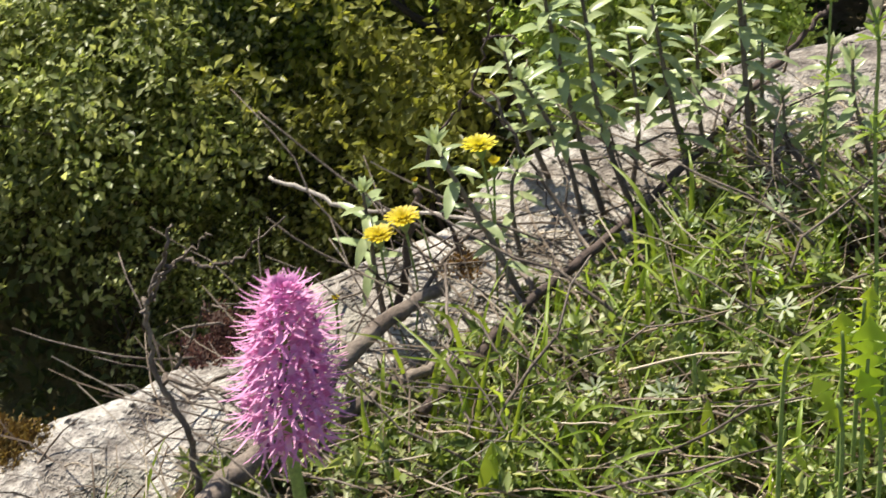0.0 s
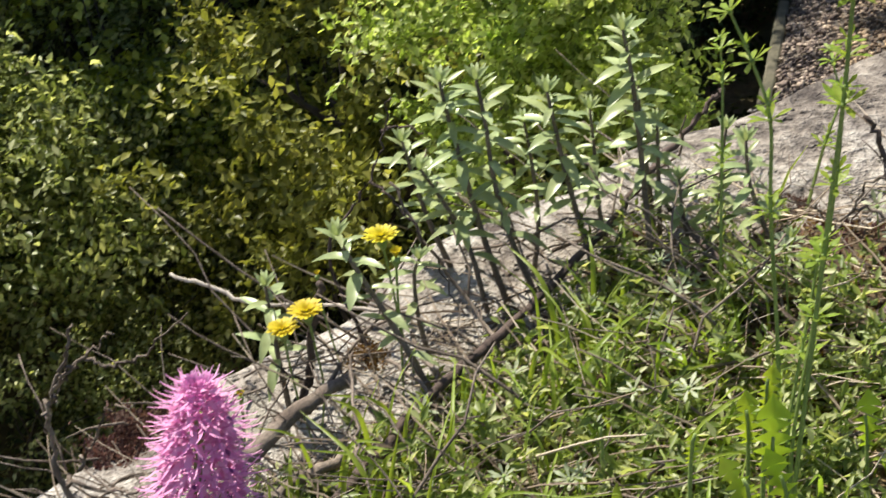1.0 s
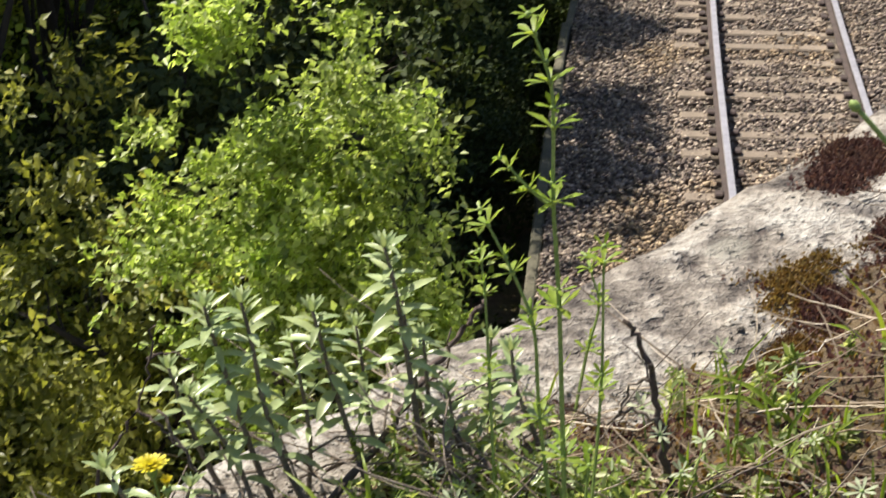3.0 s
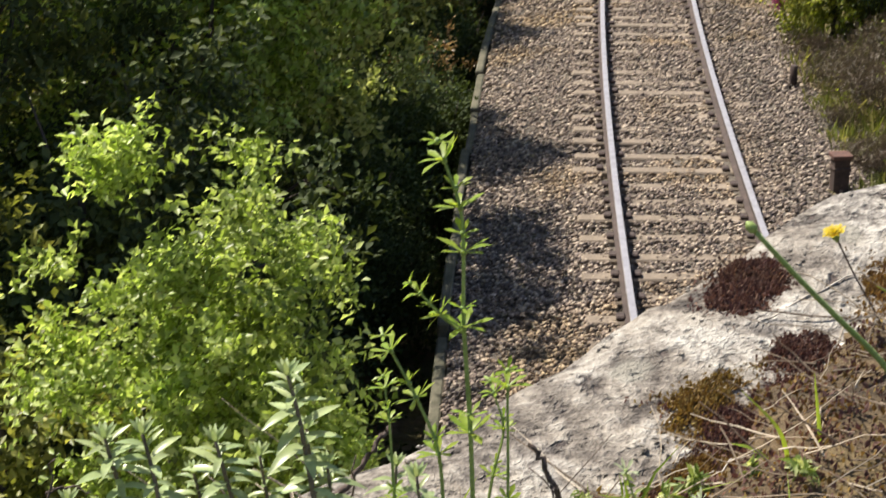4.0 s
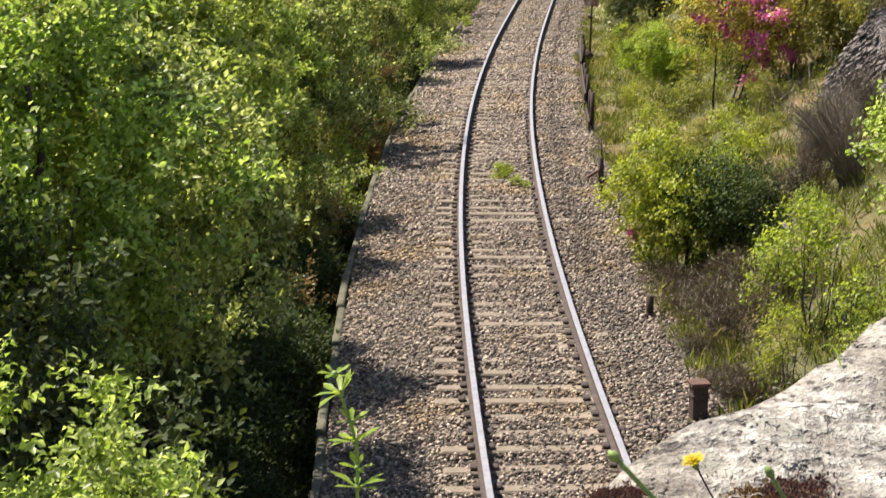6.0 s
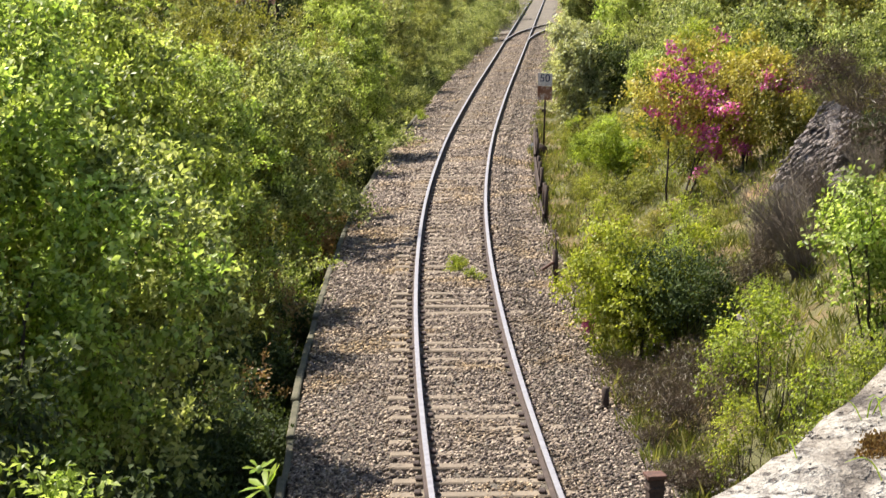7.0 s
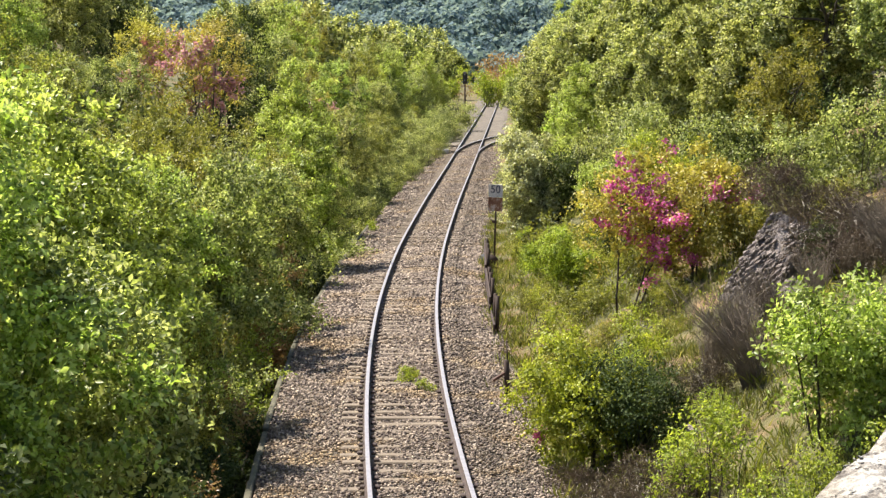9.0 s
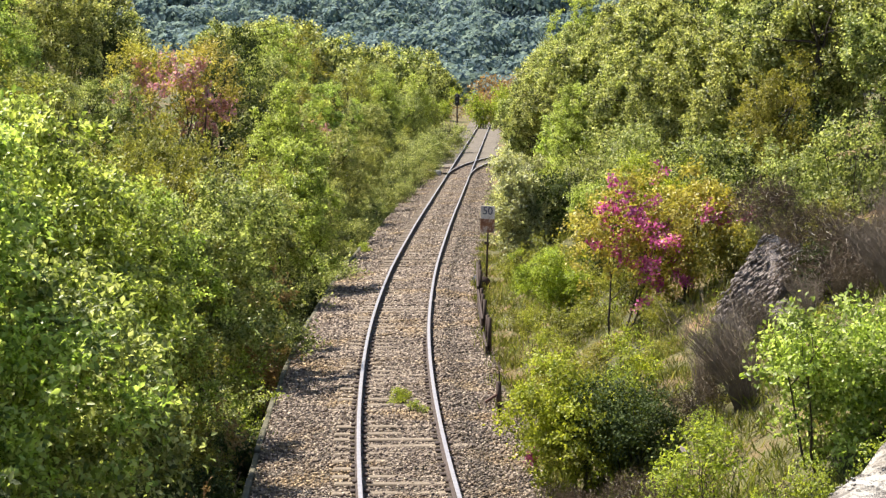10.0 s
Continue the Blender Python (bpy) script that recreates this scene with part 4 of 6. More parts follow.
def smooth_line(pts, k=5):
    """Catmull-Rom through a few points."""
    p = [Vector(q) for q in pts]
    p = [p[0] * 2 - p[1]] + p + [p[-1] * 2 - p[-2]]
    out = []
    for i in range(1, len(p) - 2):
        a, b, c, d = p[i - 1:i + 3]
        for j in range(k):
            t = j / k
            out.append(0.5 * (2 * b + (c - a) * t + (2 * a - 5 * b + 4 * c - d) * t * t + (3 * b - a - 3 * c + d) * t ** 3))
    return out + [p[-2]]


def frame_at(base, way, up):
    """Pose with y along way and z towards up."""
    y = Vector(way).normalized()
    x = y.cross(Vector(up)).normalized()
    z = x.cross(y)
    return Matrix(((x.x, y.x, z.x, base[0]), (x.y, y.y, z.y, base[1]), (x.z, y.z, z.z, base[2]), (0, 0, 0, 1)))


def blade_mesh(name, mat, length, width, fold=0.12, droop=0.25, segs=7, shape=None, wave=0.0, g=None, m=None):
    """A leaf along +y: midrib and two folded halves, drooping to the tip."""
    own = g is None
    g = g or Geo()
    vs, fs = [], []
    for i in range(segs + 1):
        t = i / segs
        w = (shape(t) if shape else math.sin(math.pi * min(1, t * 0.92 + 0.06)) ** 0.8) * width / 2
        z = -droop * length * t * t + wave * math.sin(t * 9)
        y = length * (t - 0.12 * droop * t * t)
        vs += [(-w, y, z + fold * w * 2), (0, y, z), (w, y, z + fold * w * 2)]
        if i:
            k = 3 * i
            fs += [(k - 3, k - 2, k + 1, k), (k - 2, k - 1, k + 2, k + 1)]
    if m is not None:
        vs = [m @ Vector(v) for v in vs]
    g.add(vs, fs)
    return g.mesh(name, mat, True) if own else g


PR = np.random.default_rng(77)


def grounded(pts):
    """Carry a stem that starts above the rock down to it."""
    x, y, z = pts[0]
    foot = rock_z(x, y) - 0.01
    return [(x + 0.01, y - 0.01, foot)] + list(pts) if z - foot > 0.03 else list(pts)


def dead_branch(label, r0, r1, *pts):
    line = smooth_line(pts, 6)
    n = len(line)
    line = [p + Vector(PR.normal(0, 0.0016, 3)) for p in line]
    g = Geo()
    rad = [(r0 + (r1 - r0) * i / (n - 1)) * PR.uniform(0.82, 1.15) for i in range(n)]
    tube(g, line, rad, 7)
    mat = M_palewood if "pale" in label else M_darkwood if "dark" in label else M_deadwood
    ob = tagged(new("dead_branch", g.mesh("dead_branch", mat, True)), label, "branch")
    if r0 > 0.004:                                # stubs of broken side twigs
        for i in PR.integers(1, n - 1, 3):
            g = Geo()
            d = Vector(PR.normal(0, 1, 3)).normalized()
            q = line[i] + d * PR.uniform(0.02, 0.05)
            tube(g, [line[i], (line[i] + q) / 2 + Vector(PR.normal(0, 0.003, 3)), q], [r1 * 0.5, r1 * 0.4, r1 * 0.25], 5)
            part("side_twig", g.mesh("side_twig", mat, True), ob)


SAGE = [blade_mesh("leaf", L_sage, 1.0, w, 0.16, d, 6) for w, d in ((0.26, 0.30), (0.30, 0.50), (0.24, 0.15), (0.28, 0.72))]


def hairy_plant(n, size, *pts):
    line = smooth_line(pts, 6)
    k = len(line)
    ob = thing("hairy_herb", "woolly grey-green herb with lance-shaped leaves growing on the rock", "plant", "woolly herbs on the rock")
    g = Geo()
    tube(g, line, [(0.0034 - 0.0018 * i / (k - 1)) * size for i in range(k)], 6)
    part("stem", g.mesh("stem", M_sagestem, True), ob)
    n = int(n * 1.6)
    for i in range(n):
        t = 0.30 + 0.70 * (i / (n - 1)) ** 0.85
        p = line[min(k - 1, int(t * (k - 1)))]
        a = i * 2.4 + PR.normal(0, 0.3)
        rise = 0.15 + 0.9 * max(0, t - 0.75) / 0.25 + PR.normal(0, 0.15)
        way = Vector((math.cos(a), math.sin(a), rise))
        ln = size * 0.030 * (1.15 - 0.5 * max(0, t - 0.8) / 0.2) * PR.uniform(0.75, 1.25)
        part("leaf", SAGE[PR.integers(0, 4)], ob, m=frame_at(p, way, (0.1, -0.2, 1)) @ Matrix.Scale(ln, 4))
    top = line[-1]
    for i in range(7):                            # the bud rosette at the tip
        a = i * 2.4
        part("leaf", SAGE[0], ob, m=frame_at(top, (math.cos(a) * 0.6, math.sin(a) * 0.6, 1.0), (0.1, -0.5, 0.6)) @ Matrix.Scale(size * 0.017, 4))
    return ob


def hawkbit(size, kind, *pts):
    """kind 0: open head; 1: half-closed head; 2: open head seen from the side."""
    foot = Vector(pts[0])
    line = [p - foot for p in smooth_line(pts, 6)]
    ob = thing("hawkbit", "yellow hawkbit flower on a thin stalk" if kind != 1 else "half-open orange-yellow hawkbit flower on a thin stalk", "flower", "yellow flowers on the rock", Matrix.Translation(foot))
    g = Geo()
    n = len(line)
    tube(g, line, np.linspace(0.0009, 0.0012, n), 6)
    part("stalk", g.mesh("stalk", M_stalk if kind != 2 else M_darkwood, True), ob)
    top = line[-1]
    up = (line[-1] - line[-3]).normalized() + Vector((0, -0.05, 0.7))
    if kind == 2:
        up = Vector((-0.35, -0.15, 1))
    m = frame_at(top, up, (0.2, -1, 0.1))
    g = Geo()
    h = size * 0.5
    tube(g, [m @ Vector((0, y, 0)) for y in (-h * 0.75, -h * 0.35, 0.0, h * 0.2)], [size * 0.05, size * 0.15, size * 0.19, size * 0.16], 9)
    part("bract_cup", g.mesh("bract_cup", M_stalk, True), ob, "dark green bract cup")
    g = Geo()
    spread = 0.35 if kind == 1 else 1.0
    for ring, (cnt, tilt, ln) in enumerate(((22, 0.30, 1.0), (18, 0.55, 0.85), (14, 1.0, 0.62), (10, 1.9, 0.45))):
        for i in range(cnt):
            a = 2 * math.pi * (i + 0.5 * ring) / cnt + PR.normal(0, 0.06)
            way = m.to_3x3() @ Vector((math.cos(a) * spread, tilt + (1 - spread) * 0.8, math.sin(a) * spread))
            L = size * 0.52 * ln * PR.uniform(0.85, 1.1)
            blade_mesh("", None, L, L * 0.24, 0.1, 0.08, 3, lambda t: 0.55 + 0.45 * t if t < 0.95 else 0.7, g=g, m=frame_at(m @ Vector((0, h * 0.1, 0)), way, m.to_3x3() @ Vector((0, 1, 0.01))))
    part("petals", g.mesh("petals", L_petal, True), ob, "bright yellow strap-shaped petals")
    return ob


def narrow(t):
    return (0.25 + 1.1 * t) if t < 0.75 else 1.075 * (1 - t) / 0.25 + 0.05


NARROW = [blade_mesh("leaf", L_fresh, 1.0, 0.27, 0.1, d, 4, narrow) for d in (0.05, 0.25, -0.12)]
PALE = [blade_mesh("leaf", L_pale, 1.0, 0.22, 0.1, d, 4, narrow) for d in (0.05, 0.3, -0.1)]
KNOT = Geo()
tube(KNOT, [(0, 0, -0.002), (0, 0, 0), (0, 0, 0.002)], [0.0015, 0.0022, 0.0015], 6)
KNOT = KNOT.mesh("whorl", M_stalk, True)


def whorl(parent, p, way, size, cnt, L, blades=None):
    blades = blades or NARROW
    m = frame_at(p, way.orthogonal(), way) @ pose(0, 0, 0, 0, 0, PR.uniform(0, 360)) @ Matrix.Scale(size, 4)
    k = part("whorl", KNOT, parent, m=m)
    for i in range(cnt):
        a = 2 * math.pi * i / cnt + PR.normal(0, 0.1)
        part("leaf", blades[PR.integers(0, 3)], k, m=frame_at((0, 0, 0), (math.cos(a), math.sin(a), PR.uniform(0.1, 0.8)), (0, 0, 1)) @ Matrix.Scale(L * PR.uniform(0.85, 1.15), 4))


def bedstraw(rings, size, *pts, parent=None):
    pts = list(pts) if parent else grounded(pts)
    foot = Vector(pts[0])
    ob = parent or thing("bedstraw", "climbing bedstraw with whorls of narrow bright green leaves", "plant", "bedstraw on the rock", Matrix.Translation(foot))
    if parent:
        foot = parent.matrix_basis.translation
    line = [p - foot for p in smooth_line(pts, 6)]
    g = Geo()
    n = len(line)
    tube(g, line, np.linspace(0.0019, 0.0010, n) * size, 4)
    part("stem", g.mesh("stem", M_stalk, False), ob)
    marks = [Vector(p) - foot for p in pts[-len(rings):]]
    for flag, p in zip(rings, marks):
        if flag:
            j = min(range(n), key=lambda i: (line[i] - p).length)
            way = (line[min(j + 1, n - 1)] - line[max(j - 1, 0)]).normalized()
            whorl(ob, p, way, size, 8, 0.018)
            whorl(ob, p + way * 0.013 * size, way + Vector(PR.normal(0, 0.25, 3)), size, 6, 0.012)
    return ob


def green_stalk(label, r, *pts):
    line = smooth_line(grounded(pts), 6)
    g = Geo()
    tube(g, line, np.linspace(r, r * 0.75, len(line)), 8)
    ob = tagged(new("flower_stalk", g.mesh("flower_stalk", M_stalk, True)), label, "plant")
    g = Geo()
    d = (line[-1] - line[-2]).normalized()
    tube(g, [line[-1] + d * k for k in (0, 0.004, 0.010, 0.014)], [r * 0.9, r * 1.6, r * 1.4, r * 0.4], 8)
    part("bud", g.mesh("bud", M_stalk, True), ob)


def ribbon(g, line, width, up=Vector((0, -0.6, 0.8))):
    n = len(line)
    vs, fs = [], []
    for i, p in enumerate(line):
        d = (line[min(i + 1, n - 1)] - line[max(i - 1, 0)]).normalized()
        s = d.cross(up).normalized()
        w = width / 2 * (0.6 + 0.4 * min(1, 3 * i / n)) * (1 - (i / (n - 1)) ** 3 * 0.95)
        k = s.cross(d) * w * 0.4
        vs += [p - s * w + k, p, p + s * w + k]
        if i:
            q = 3 * i
            fs += [(q - 3, q - 2, q + 1, q), (q - 2, q - 1, q + 2, q + 1)]
    g.add(vs, fs)


def grass_blade(width, *pts):
    g = Geo()
    ribbon(g, smooth_line(grounded(pts), 6), width)
    tagged(new("grass_blade", g.mesh("grass_blade", L_fresh, True)), "single arching green grass blade on the rock", "grass", "grass blades on the rock")


L_jagged = leaf_mat("sow_thistle_leaf", (0.30, 0.42, 0.03), (0.42, 0.55, 0.045), (0.54, 0.66, 0.08), 0.68, 0.42, thru=(1.2, 1.2, 0.5))


def jagged_width(t):
    """Backward-pointing lobes down the blade and a broad end lobe."""
    lobe = 1.0 - (t * 6.0 - 0.35) % 1.0
    body = 0.5 + 0.5 * math.sin(math.pi * min(1.0, 0.10 + 0.85 * t))
    tip = 1.0 if t < 0.82 else max(0.0, 1 - (t - 0.82) / 0.18)
    return (0.16 + 0.84 * (1 - lobe) ** 1.2 if t < 0.74 else 0.9) * body * tip


JAGGED = blade_mesh("leaf_blade", L_jagged, 1.0, 0.52, 0.22, 0.22, 44, jagged_width)
BROAD = blade_mesh("leaf_blade", L_fresh, 1.0, 0.26, 0.14, 0.2, 9)


def low_leaf(name, mesh, label, pts):
    line = smooth_line(grounded(pts), 5)
    ob = thing(name, label, "plant", "broad leaves in the ground cover")
    foot = line[0]
    g = Geo()
    stop = max(2, int(len(line) * 0.5))
    tube(g, line[:stop], np.linspace(0.0022, 0.0014, stop), 5)
    part("leaf_stalk", g.mesh("leaf_stalk", M_stalk, True), ob)
    a, b = Vector(pts[0]), Vector(pts[-1])
    m = frame_at(a, b - a, (0.25, -0.75, 0.6))
    part("leaf_blade", mesh, ob, m=m @ Matrix.Scale((b - a).length * 0.5, 4))


def jagged_leaf(w, *pts):
    low_leaf("sow_thistle", JAGGED, "bright green jagged sow-thistle leaf lit from behind", pts)


def broad_leaf(w, *pts):
    low_leaf("broad_leaf", BROAD, "smooth broad green leaf among the grass", pts)


def moss_cushion(x, y, rx, ry):
    rng = np.random.default_rng(int(abs(x * 7919 + y * 104729) * 100))
    z = rock_z(x, y)
    ob = thing("moss_cushion", "cushion of dark maroon-brown moss on the pale rock", "moss", "moss cushions on the rock", Matrix.Translation((x, y, z)))
    g = Geo()
    vs, fs, R, S = [(0, 0, min(rx, ry) * 0.20)], [], 5, 16
    u, v = Vector((SU[0], SU[1], 0.155)), Vector((SN[0], SN[1], -0.14))
    top = lambda a, r: u * (math.cos(a) * r * rx) + v * (math.sin(a) * r * ry) + Vector((0, 0, min(rx, ry) * 0.20 * max(0.0, 1 - r * r) - 0.004))
    wob = [1 + 0.35 * math.sin(3 * k + x * 50) * math.cos(2 * k) + rng.normal(0, 0.22) for k in range(S)]
    for i in range(1, R + 1):
        for k in range(S):
            vs.append(top(2 * math.pi * k / S, i / R * wob[k]) + Vector(rng.normal(0, 0.0015, 3)))
    for k in range(S):
        fs.append((0, 1 + k, 1 + (k + 1) % S))
        for i in range(R - 1):
            b0 = 1 + i * S
            fs.append((b0 + k, b0 + S + k, b0 + S + (k + 1) % S, b0 + (k + 1) % S))
    g.add(vs, fs)
    part("moss_bed", g.mesh("moss_bed", M_mossbed, True), ob)
    n = int(min(2600, 1.1e6 * rx * ry))
    a, r = rng.uniform(0, 6.283, n), np.sqrt(rng.random(n)) * 1.05
    w = np.interp(a, np.linspace(0, 6.283, S + 1), wob + wob[:1])
    loose = rng.random(n) < 0.22                  # single tufts straying past the edge
    r[loose] *= rng.uniform(1.0, 1.7, int(loose.sum()))
    pos = np.array([top(p, q) for p, q in zip(a, r * w)])
    pos[:, 2] += 0.003
    way = unit(rng.normal(0, 0.7, (n, 3)) + (0, 0, 1.0))
    ln = rng.uniform(0.004, 0.009, n) * min(1.0, rx / 0.035)
    part("moss", leaf_cloud("moss", L_mossgold if rng.random() < 0.3 else L_moss, pos, way, rng.normal(0, 1, (n, 3)), ln, ln * 0.45), ob)


# ---- the orchid ----
def floret():
    g = Geo()
    for i, (a, L, w, dr) in enumerate(((90, 0.009, 0.0045, 0.5), (50, 0.0085, 0.004, 0.3), (130, 0.0085, 0.004, 0.3))):   # the hood
        way = Vector((math.cos(math.radians(a)) * 0.6, 0.75, math.sin(math.radians(a)) * 0.75))
        blade_mesh("", None, L, w, 0.2, dr, 4, g=g, m=frame_at((0, 0.002, 0), way, (0, -0.4, 1)))
    blade_mesh("", None, 0.008, 0.0045, 0.05, 0.3, 4, lambda t: 0.7 + 0.3 * t, g=g, m=frame_at((0, 0.002, 0), (0, 0.75, -0.7), (0, 0.7, 0.7)))
    for x, y, z, wx, wy, wz, L in ((0.002, 0.004, -0.002, 0.95, 0.5, -0.25, 0.012), (-0.002, 0.004, -0.002, -0.95, 0.5, -0.25, 0.012),
                                   (0.0012, 0.007, -0.006, 0.4, 0.75, -0.8, 0.014), (-0.0012, 0.007, -0.006, -0.4, 0.75, -0.8, 0.014)):
        blade_mesh("", None, L, 0.0022, 0.1, -0.35, 5, lambda t: 1.0 - 0.75 * t, g=g, m=frame_at((x, y, z), (wx, wy, wz), (0, 0.3, 1)))
    return g.mesh("floret", L_orchid, True)


def build_orchid():
    foot = Vector((-0.452, 0.795, rock_z(-0.452, 0.795) - 0.01))
    neck, tip = Vector((-0.449, 0.780, 5.636)), Vector((-0.460, 0.812, 5.716))
    ob = thing("orchid", "wild orchid with a dense spike of pink spidery flowers", "flower", m=Matrix.Translation(foot))
    line = smooth_line([foot, foot.lerp(neck, 0.5) + Vector((0.004, 0.004, 0)), neck, neck.lerp(tip, 0.85)], 7)
    g = Geo()
    tube(g, [p - foot for p in line], np.linspace(0.0058, 0.003, len(line)), 9)
    part("stem", g.mesh("stem", M_stalk, True), ob, "smooth pale green stem")
    fl = floret()
    spot = blade_mesh("spot", L_purple, 0.0045, 0.0028, 0.1, 0.1, 3)
    axis = tip - neck
    n = 150
    for i in range(n):
        t = (i + 0.5) / n
        p = neck - foot + axis * (t * 1.06 - 0.04)
        a = i * 2.39996
        tz = 0.25 + 0.9 * max(0, t - 0.7) / 0.3 - 0.35 * max(0, 0.2 - t) / 0.2 + PR.normal(0, 0.15)
        way = Vector((math.cos(a), math.sin(a), tz)).normalized()
        out = 0.0195 * (0.55 + 0.45 * min(1, t / 0.16)) * (1 - 0.68 * t ** 1.7)
        q = p + Vector((way.x, way.y, way.z * 0.3)) * out
        s = (1.08 if t < 0.8 else 1.08 - 1.6 * (t - 0.8)) * PR.uniform(0.85, 1.12)
        f = part("floret", fl, ob, m=frame_at(q, way + Vector(PR.normal(0, 0.15, 3)), (0, 0, 1)) @ Matrix.Scale(s, 4))
        if i % 3 == 0 and t < 0.9:
            part("spot", spot, f, m=frame_at((0, 0.0085, -0.0035), (0, 0.6, -0.8), (0, 0.8, 0.6)))
    for i in range(2):                            # leaves at the foot
        part("basal_leaf", blade_mesh("basal_leaf", L_fresh, 0.12, 0.025, 0.2, 0.3), ob, m=frame_at((0, 0, 0.01), (math.cos(2.6 * i + 0.5), math.sin(2.6 * i + 0.5), 0.5), (0, 0, 1)))
    return ob


# ---- soil, litter and ground cover on the rock ----
def soil_start(s):
    return float(np.interp(s, [-1, 0.35, 0.6, 0.8, 1.0, 1.2, 1.42, 1.6, 1.9, 2.4, 3.4], [0.12, 0.15, 0.17, 0.17, 0.20, 0.24, 0.21, 0.26, 0.36, 0.55, 0.8]))


def soil_h(x, y):
    s, n = x * SU[0] + y * SU[1], x * SN[0] + y * SN[1]
    e = n - rock_edge(s)
    far = max(0.0, math.hypot(s - 0.9, 0.9 * (e - 0.9)) - 1.35 + 0.35 * fbm(x, y, 1.6, 3))
    return min(0.045, 0.35 * (e - soil_start(s)) + 0.018 * fbm(x, y, 11.0, 3)) - 0.3 * far


def build_soil():
    ss, ns = np.arange(-1.4, 3.4, 0.03), np.arange(-1.25, 2.3, 0.03)
    v = []
    for s in ss:
        for n in ns:
            x, y = rock_point(s, n)
            v.append((x, y, rock_z(x, y) + max(-0.05, soil_h(x, y))))
    w = len(ns)
    g = Geo()
    g.add(v, [(i * w + j, (i + 1) * w + j, (i + 1) * w + j + 1, i * w + j + 1) for i in range(len(ss) - 1) for j in range(w - 1)])
    tagged(new("soil", g.mesh("soil", M_soil, True)), "thin brown soil and plant litter lying on the rock", "soil", kind="structure")


def scatter(n, s0, s1, e0, e1, rng, need=0.0):
    """Points on the soil, denser where need lets them."""
    out = []
    while len(out) < n:
        s, e = rng.uniform(s0, s1), rng.uniform(e0, e1)
        x, y = rock_point(s, -1.28 + e)
        h = soil_h(x, y)
        if h > need:
            out.append((x, y, rock_z(x, y) + h, s, e))
    return np.array(out)


def build_cover():
    rng = np.random.default_rng(8)
    # small leafy sprigs
    p = np.r_[scatter(1750, 0.1, 0.95, 0.1, 0.95, rng), scatter(90, 0.95, 1.3, 0.15, 0.9, rng), scatter(700, -0.4, 2.3, 0.5, 2.1, rng)]
    k = 30
    n = len(p) * k
    ax = unit(rng.normal(0, 0.45, (len(p), 3)) + (0, 0, 1.0))
    h = rng.uniform(0.02, 0.085, len(p)) * np.interp(p[:, 3], [0.2, 0.55, 0.9, 1.15, 1.25], [0.35, 0.7, 1.0, 0.6, 0.4])
    t = rng.random((len(p), k))
    pos = (p[:, None, :3] + ax[:, None] * (t * h[:, None])[..., None]).reshape(-1, 3) + rng.normal(0, 0.003, (n, 3))
    way = rng.normal(0, 1, (n, 3)) + (0, 0, 0.35)
    ln = rng.uniform(0.008, 0.019, n)
    tagged(new("ground_cover", leaf_cloud("ground_cover", L_cover, pos, way, rng.normal(0, 0.5, (n, 3)) + (0, -0.2, 1), ln, ln * 0.36)), "mat of small green leafy sprigs over the soil", "plants", kind="stuff")
    # fine grass and sedge among it
    g = Geo()
    q = scatter(700, 0.1, 1.2, 0.16, 0.95, rng)
    for x, y, z, s, e in q:
        L = rng.uniform(0.03, 0.11)
        a = rng.normal(0, 0.35, 2)
        b = Vector((x, y, z))
        ribbon(g, [b + Vector((a[0] * L * r * r, a[1] * L * r * r, L * r * (1 - 0.25 * r))) for r in (0, 0.33, 0.66, 1.0)], rng.uniform(0.0015, 0.004))
    tagged(new("fine_grass", g.mesh("fine_grass", L_fresh, True)), "fine green grass standing in the ground cover", "grass", kind="stuff")
    # dry stems and straw
    g = Geo()
    q = np.r_[scatter(900, 0.2, 1.05, 0.05, 0.6, rng, -0.04), scatter(330, 0.9, 1.8, 0.15, 0.6, rng, -0.015), scatter(160, 0.1, 0.7, 0.1, 0.4, rng, -0.01)]
    for x, y, z, s, e in q:
        L = rng.uniform(0.04, 0.16)
        a = rng.uniform(0, 6.28)
        d = np.array((math.cos(a), math.sin(a) * 0.6, rng.uniform(-0.05, 0.6))) * L
        b = np.array((x, y, z + rng.uniform(0.0, 0.02)))
        pts = wander(rng, b, b + d, 5, L * 0.03)
        r = rng.uniform(0.0005, 0.0014)
        tube(g, pts, np.linspace(r, r * 0.5, 5), 4)
    tagged(new("dry_litter", g.mesh("dry_litter", L_straw)), "tangle of dry straw and thin dead stems on the soil", "litter", kind="stuff")
    # dead woody stems criss-crossing the slab's edge
    for x, y, z, s, e in scatter(210, 0.35, 1.0, 0.01, 0.42, rng, -0.09):
        L = rng.uniform(0.07, 0.20)
        a = rng.uniform(0, 6.28)
        d = np.array((math.cos(a), math.sin(a) * 0.6, rng.uniform(0.0, 0.75))) * L
        b = np.array((x, y, max(z, rock_z(x, y)) + rng.uniform(0.0, 0.015)))
        r = rng.uniform(0.0008, 0.0019)
        g = Geo()
        tube(g, wander(rng, b, b + d, 6, L * 0.035), np.linspace(r, r * 0.45, 6), 5)
        tagged(new("dead_branch", g.mesh("dead_branch", M_deadwood, True)), "thin grey-brown dead branch lying on the rock", "branch", "thin dead branches on the rock")
    # crumbs of moss and dead leaf on the bare soil beside the cushions
    q = scatter(15000, 0.85, 1.8, 0.18, 0.75, rng)
    n = len(q)
    ln = rng.uniform(0.004, 0.012, n)
    gold = rng.random(n) < 0.35
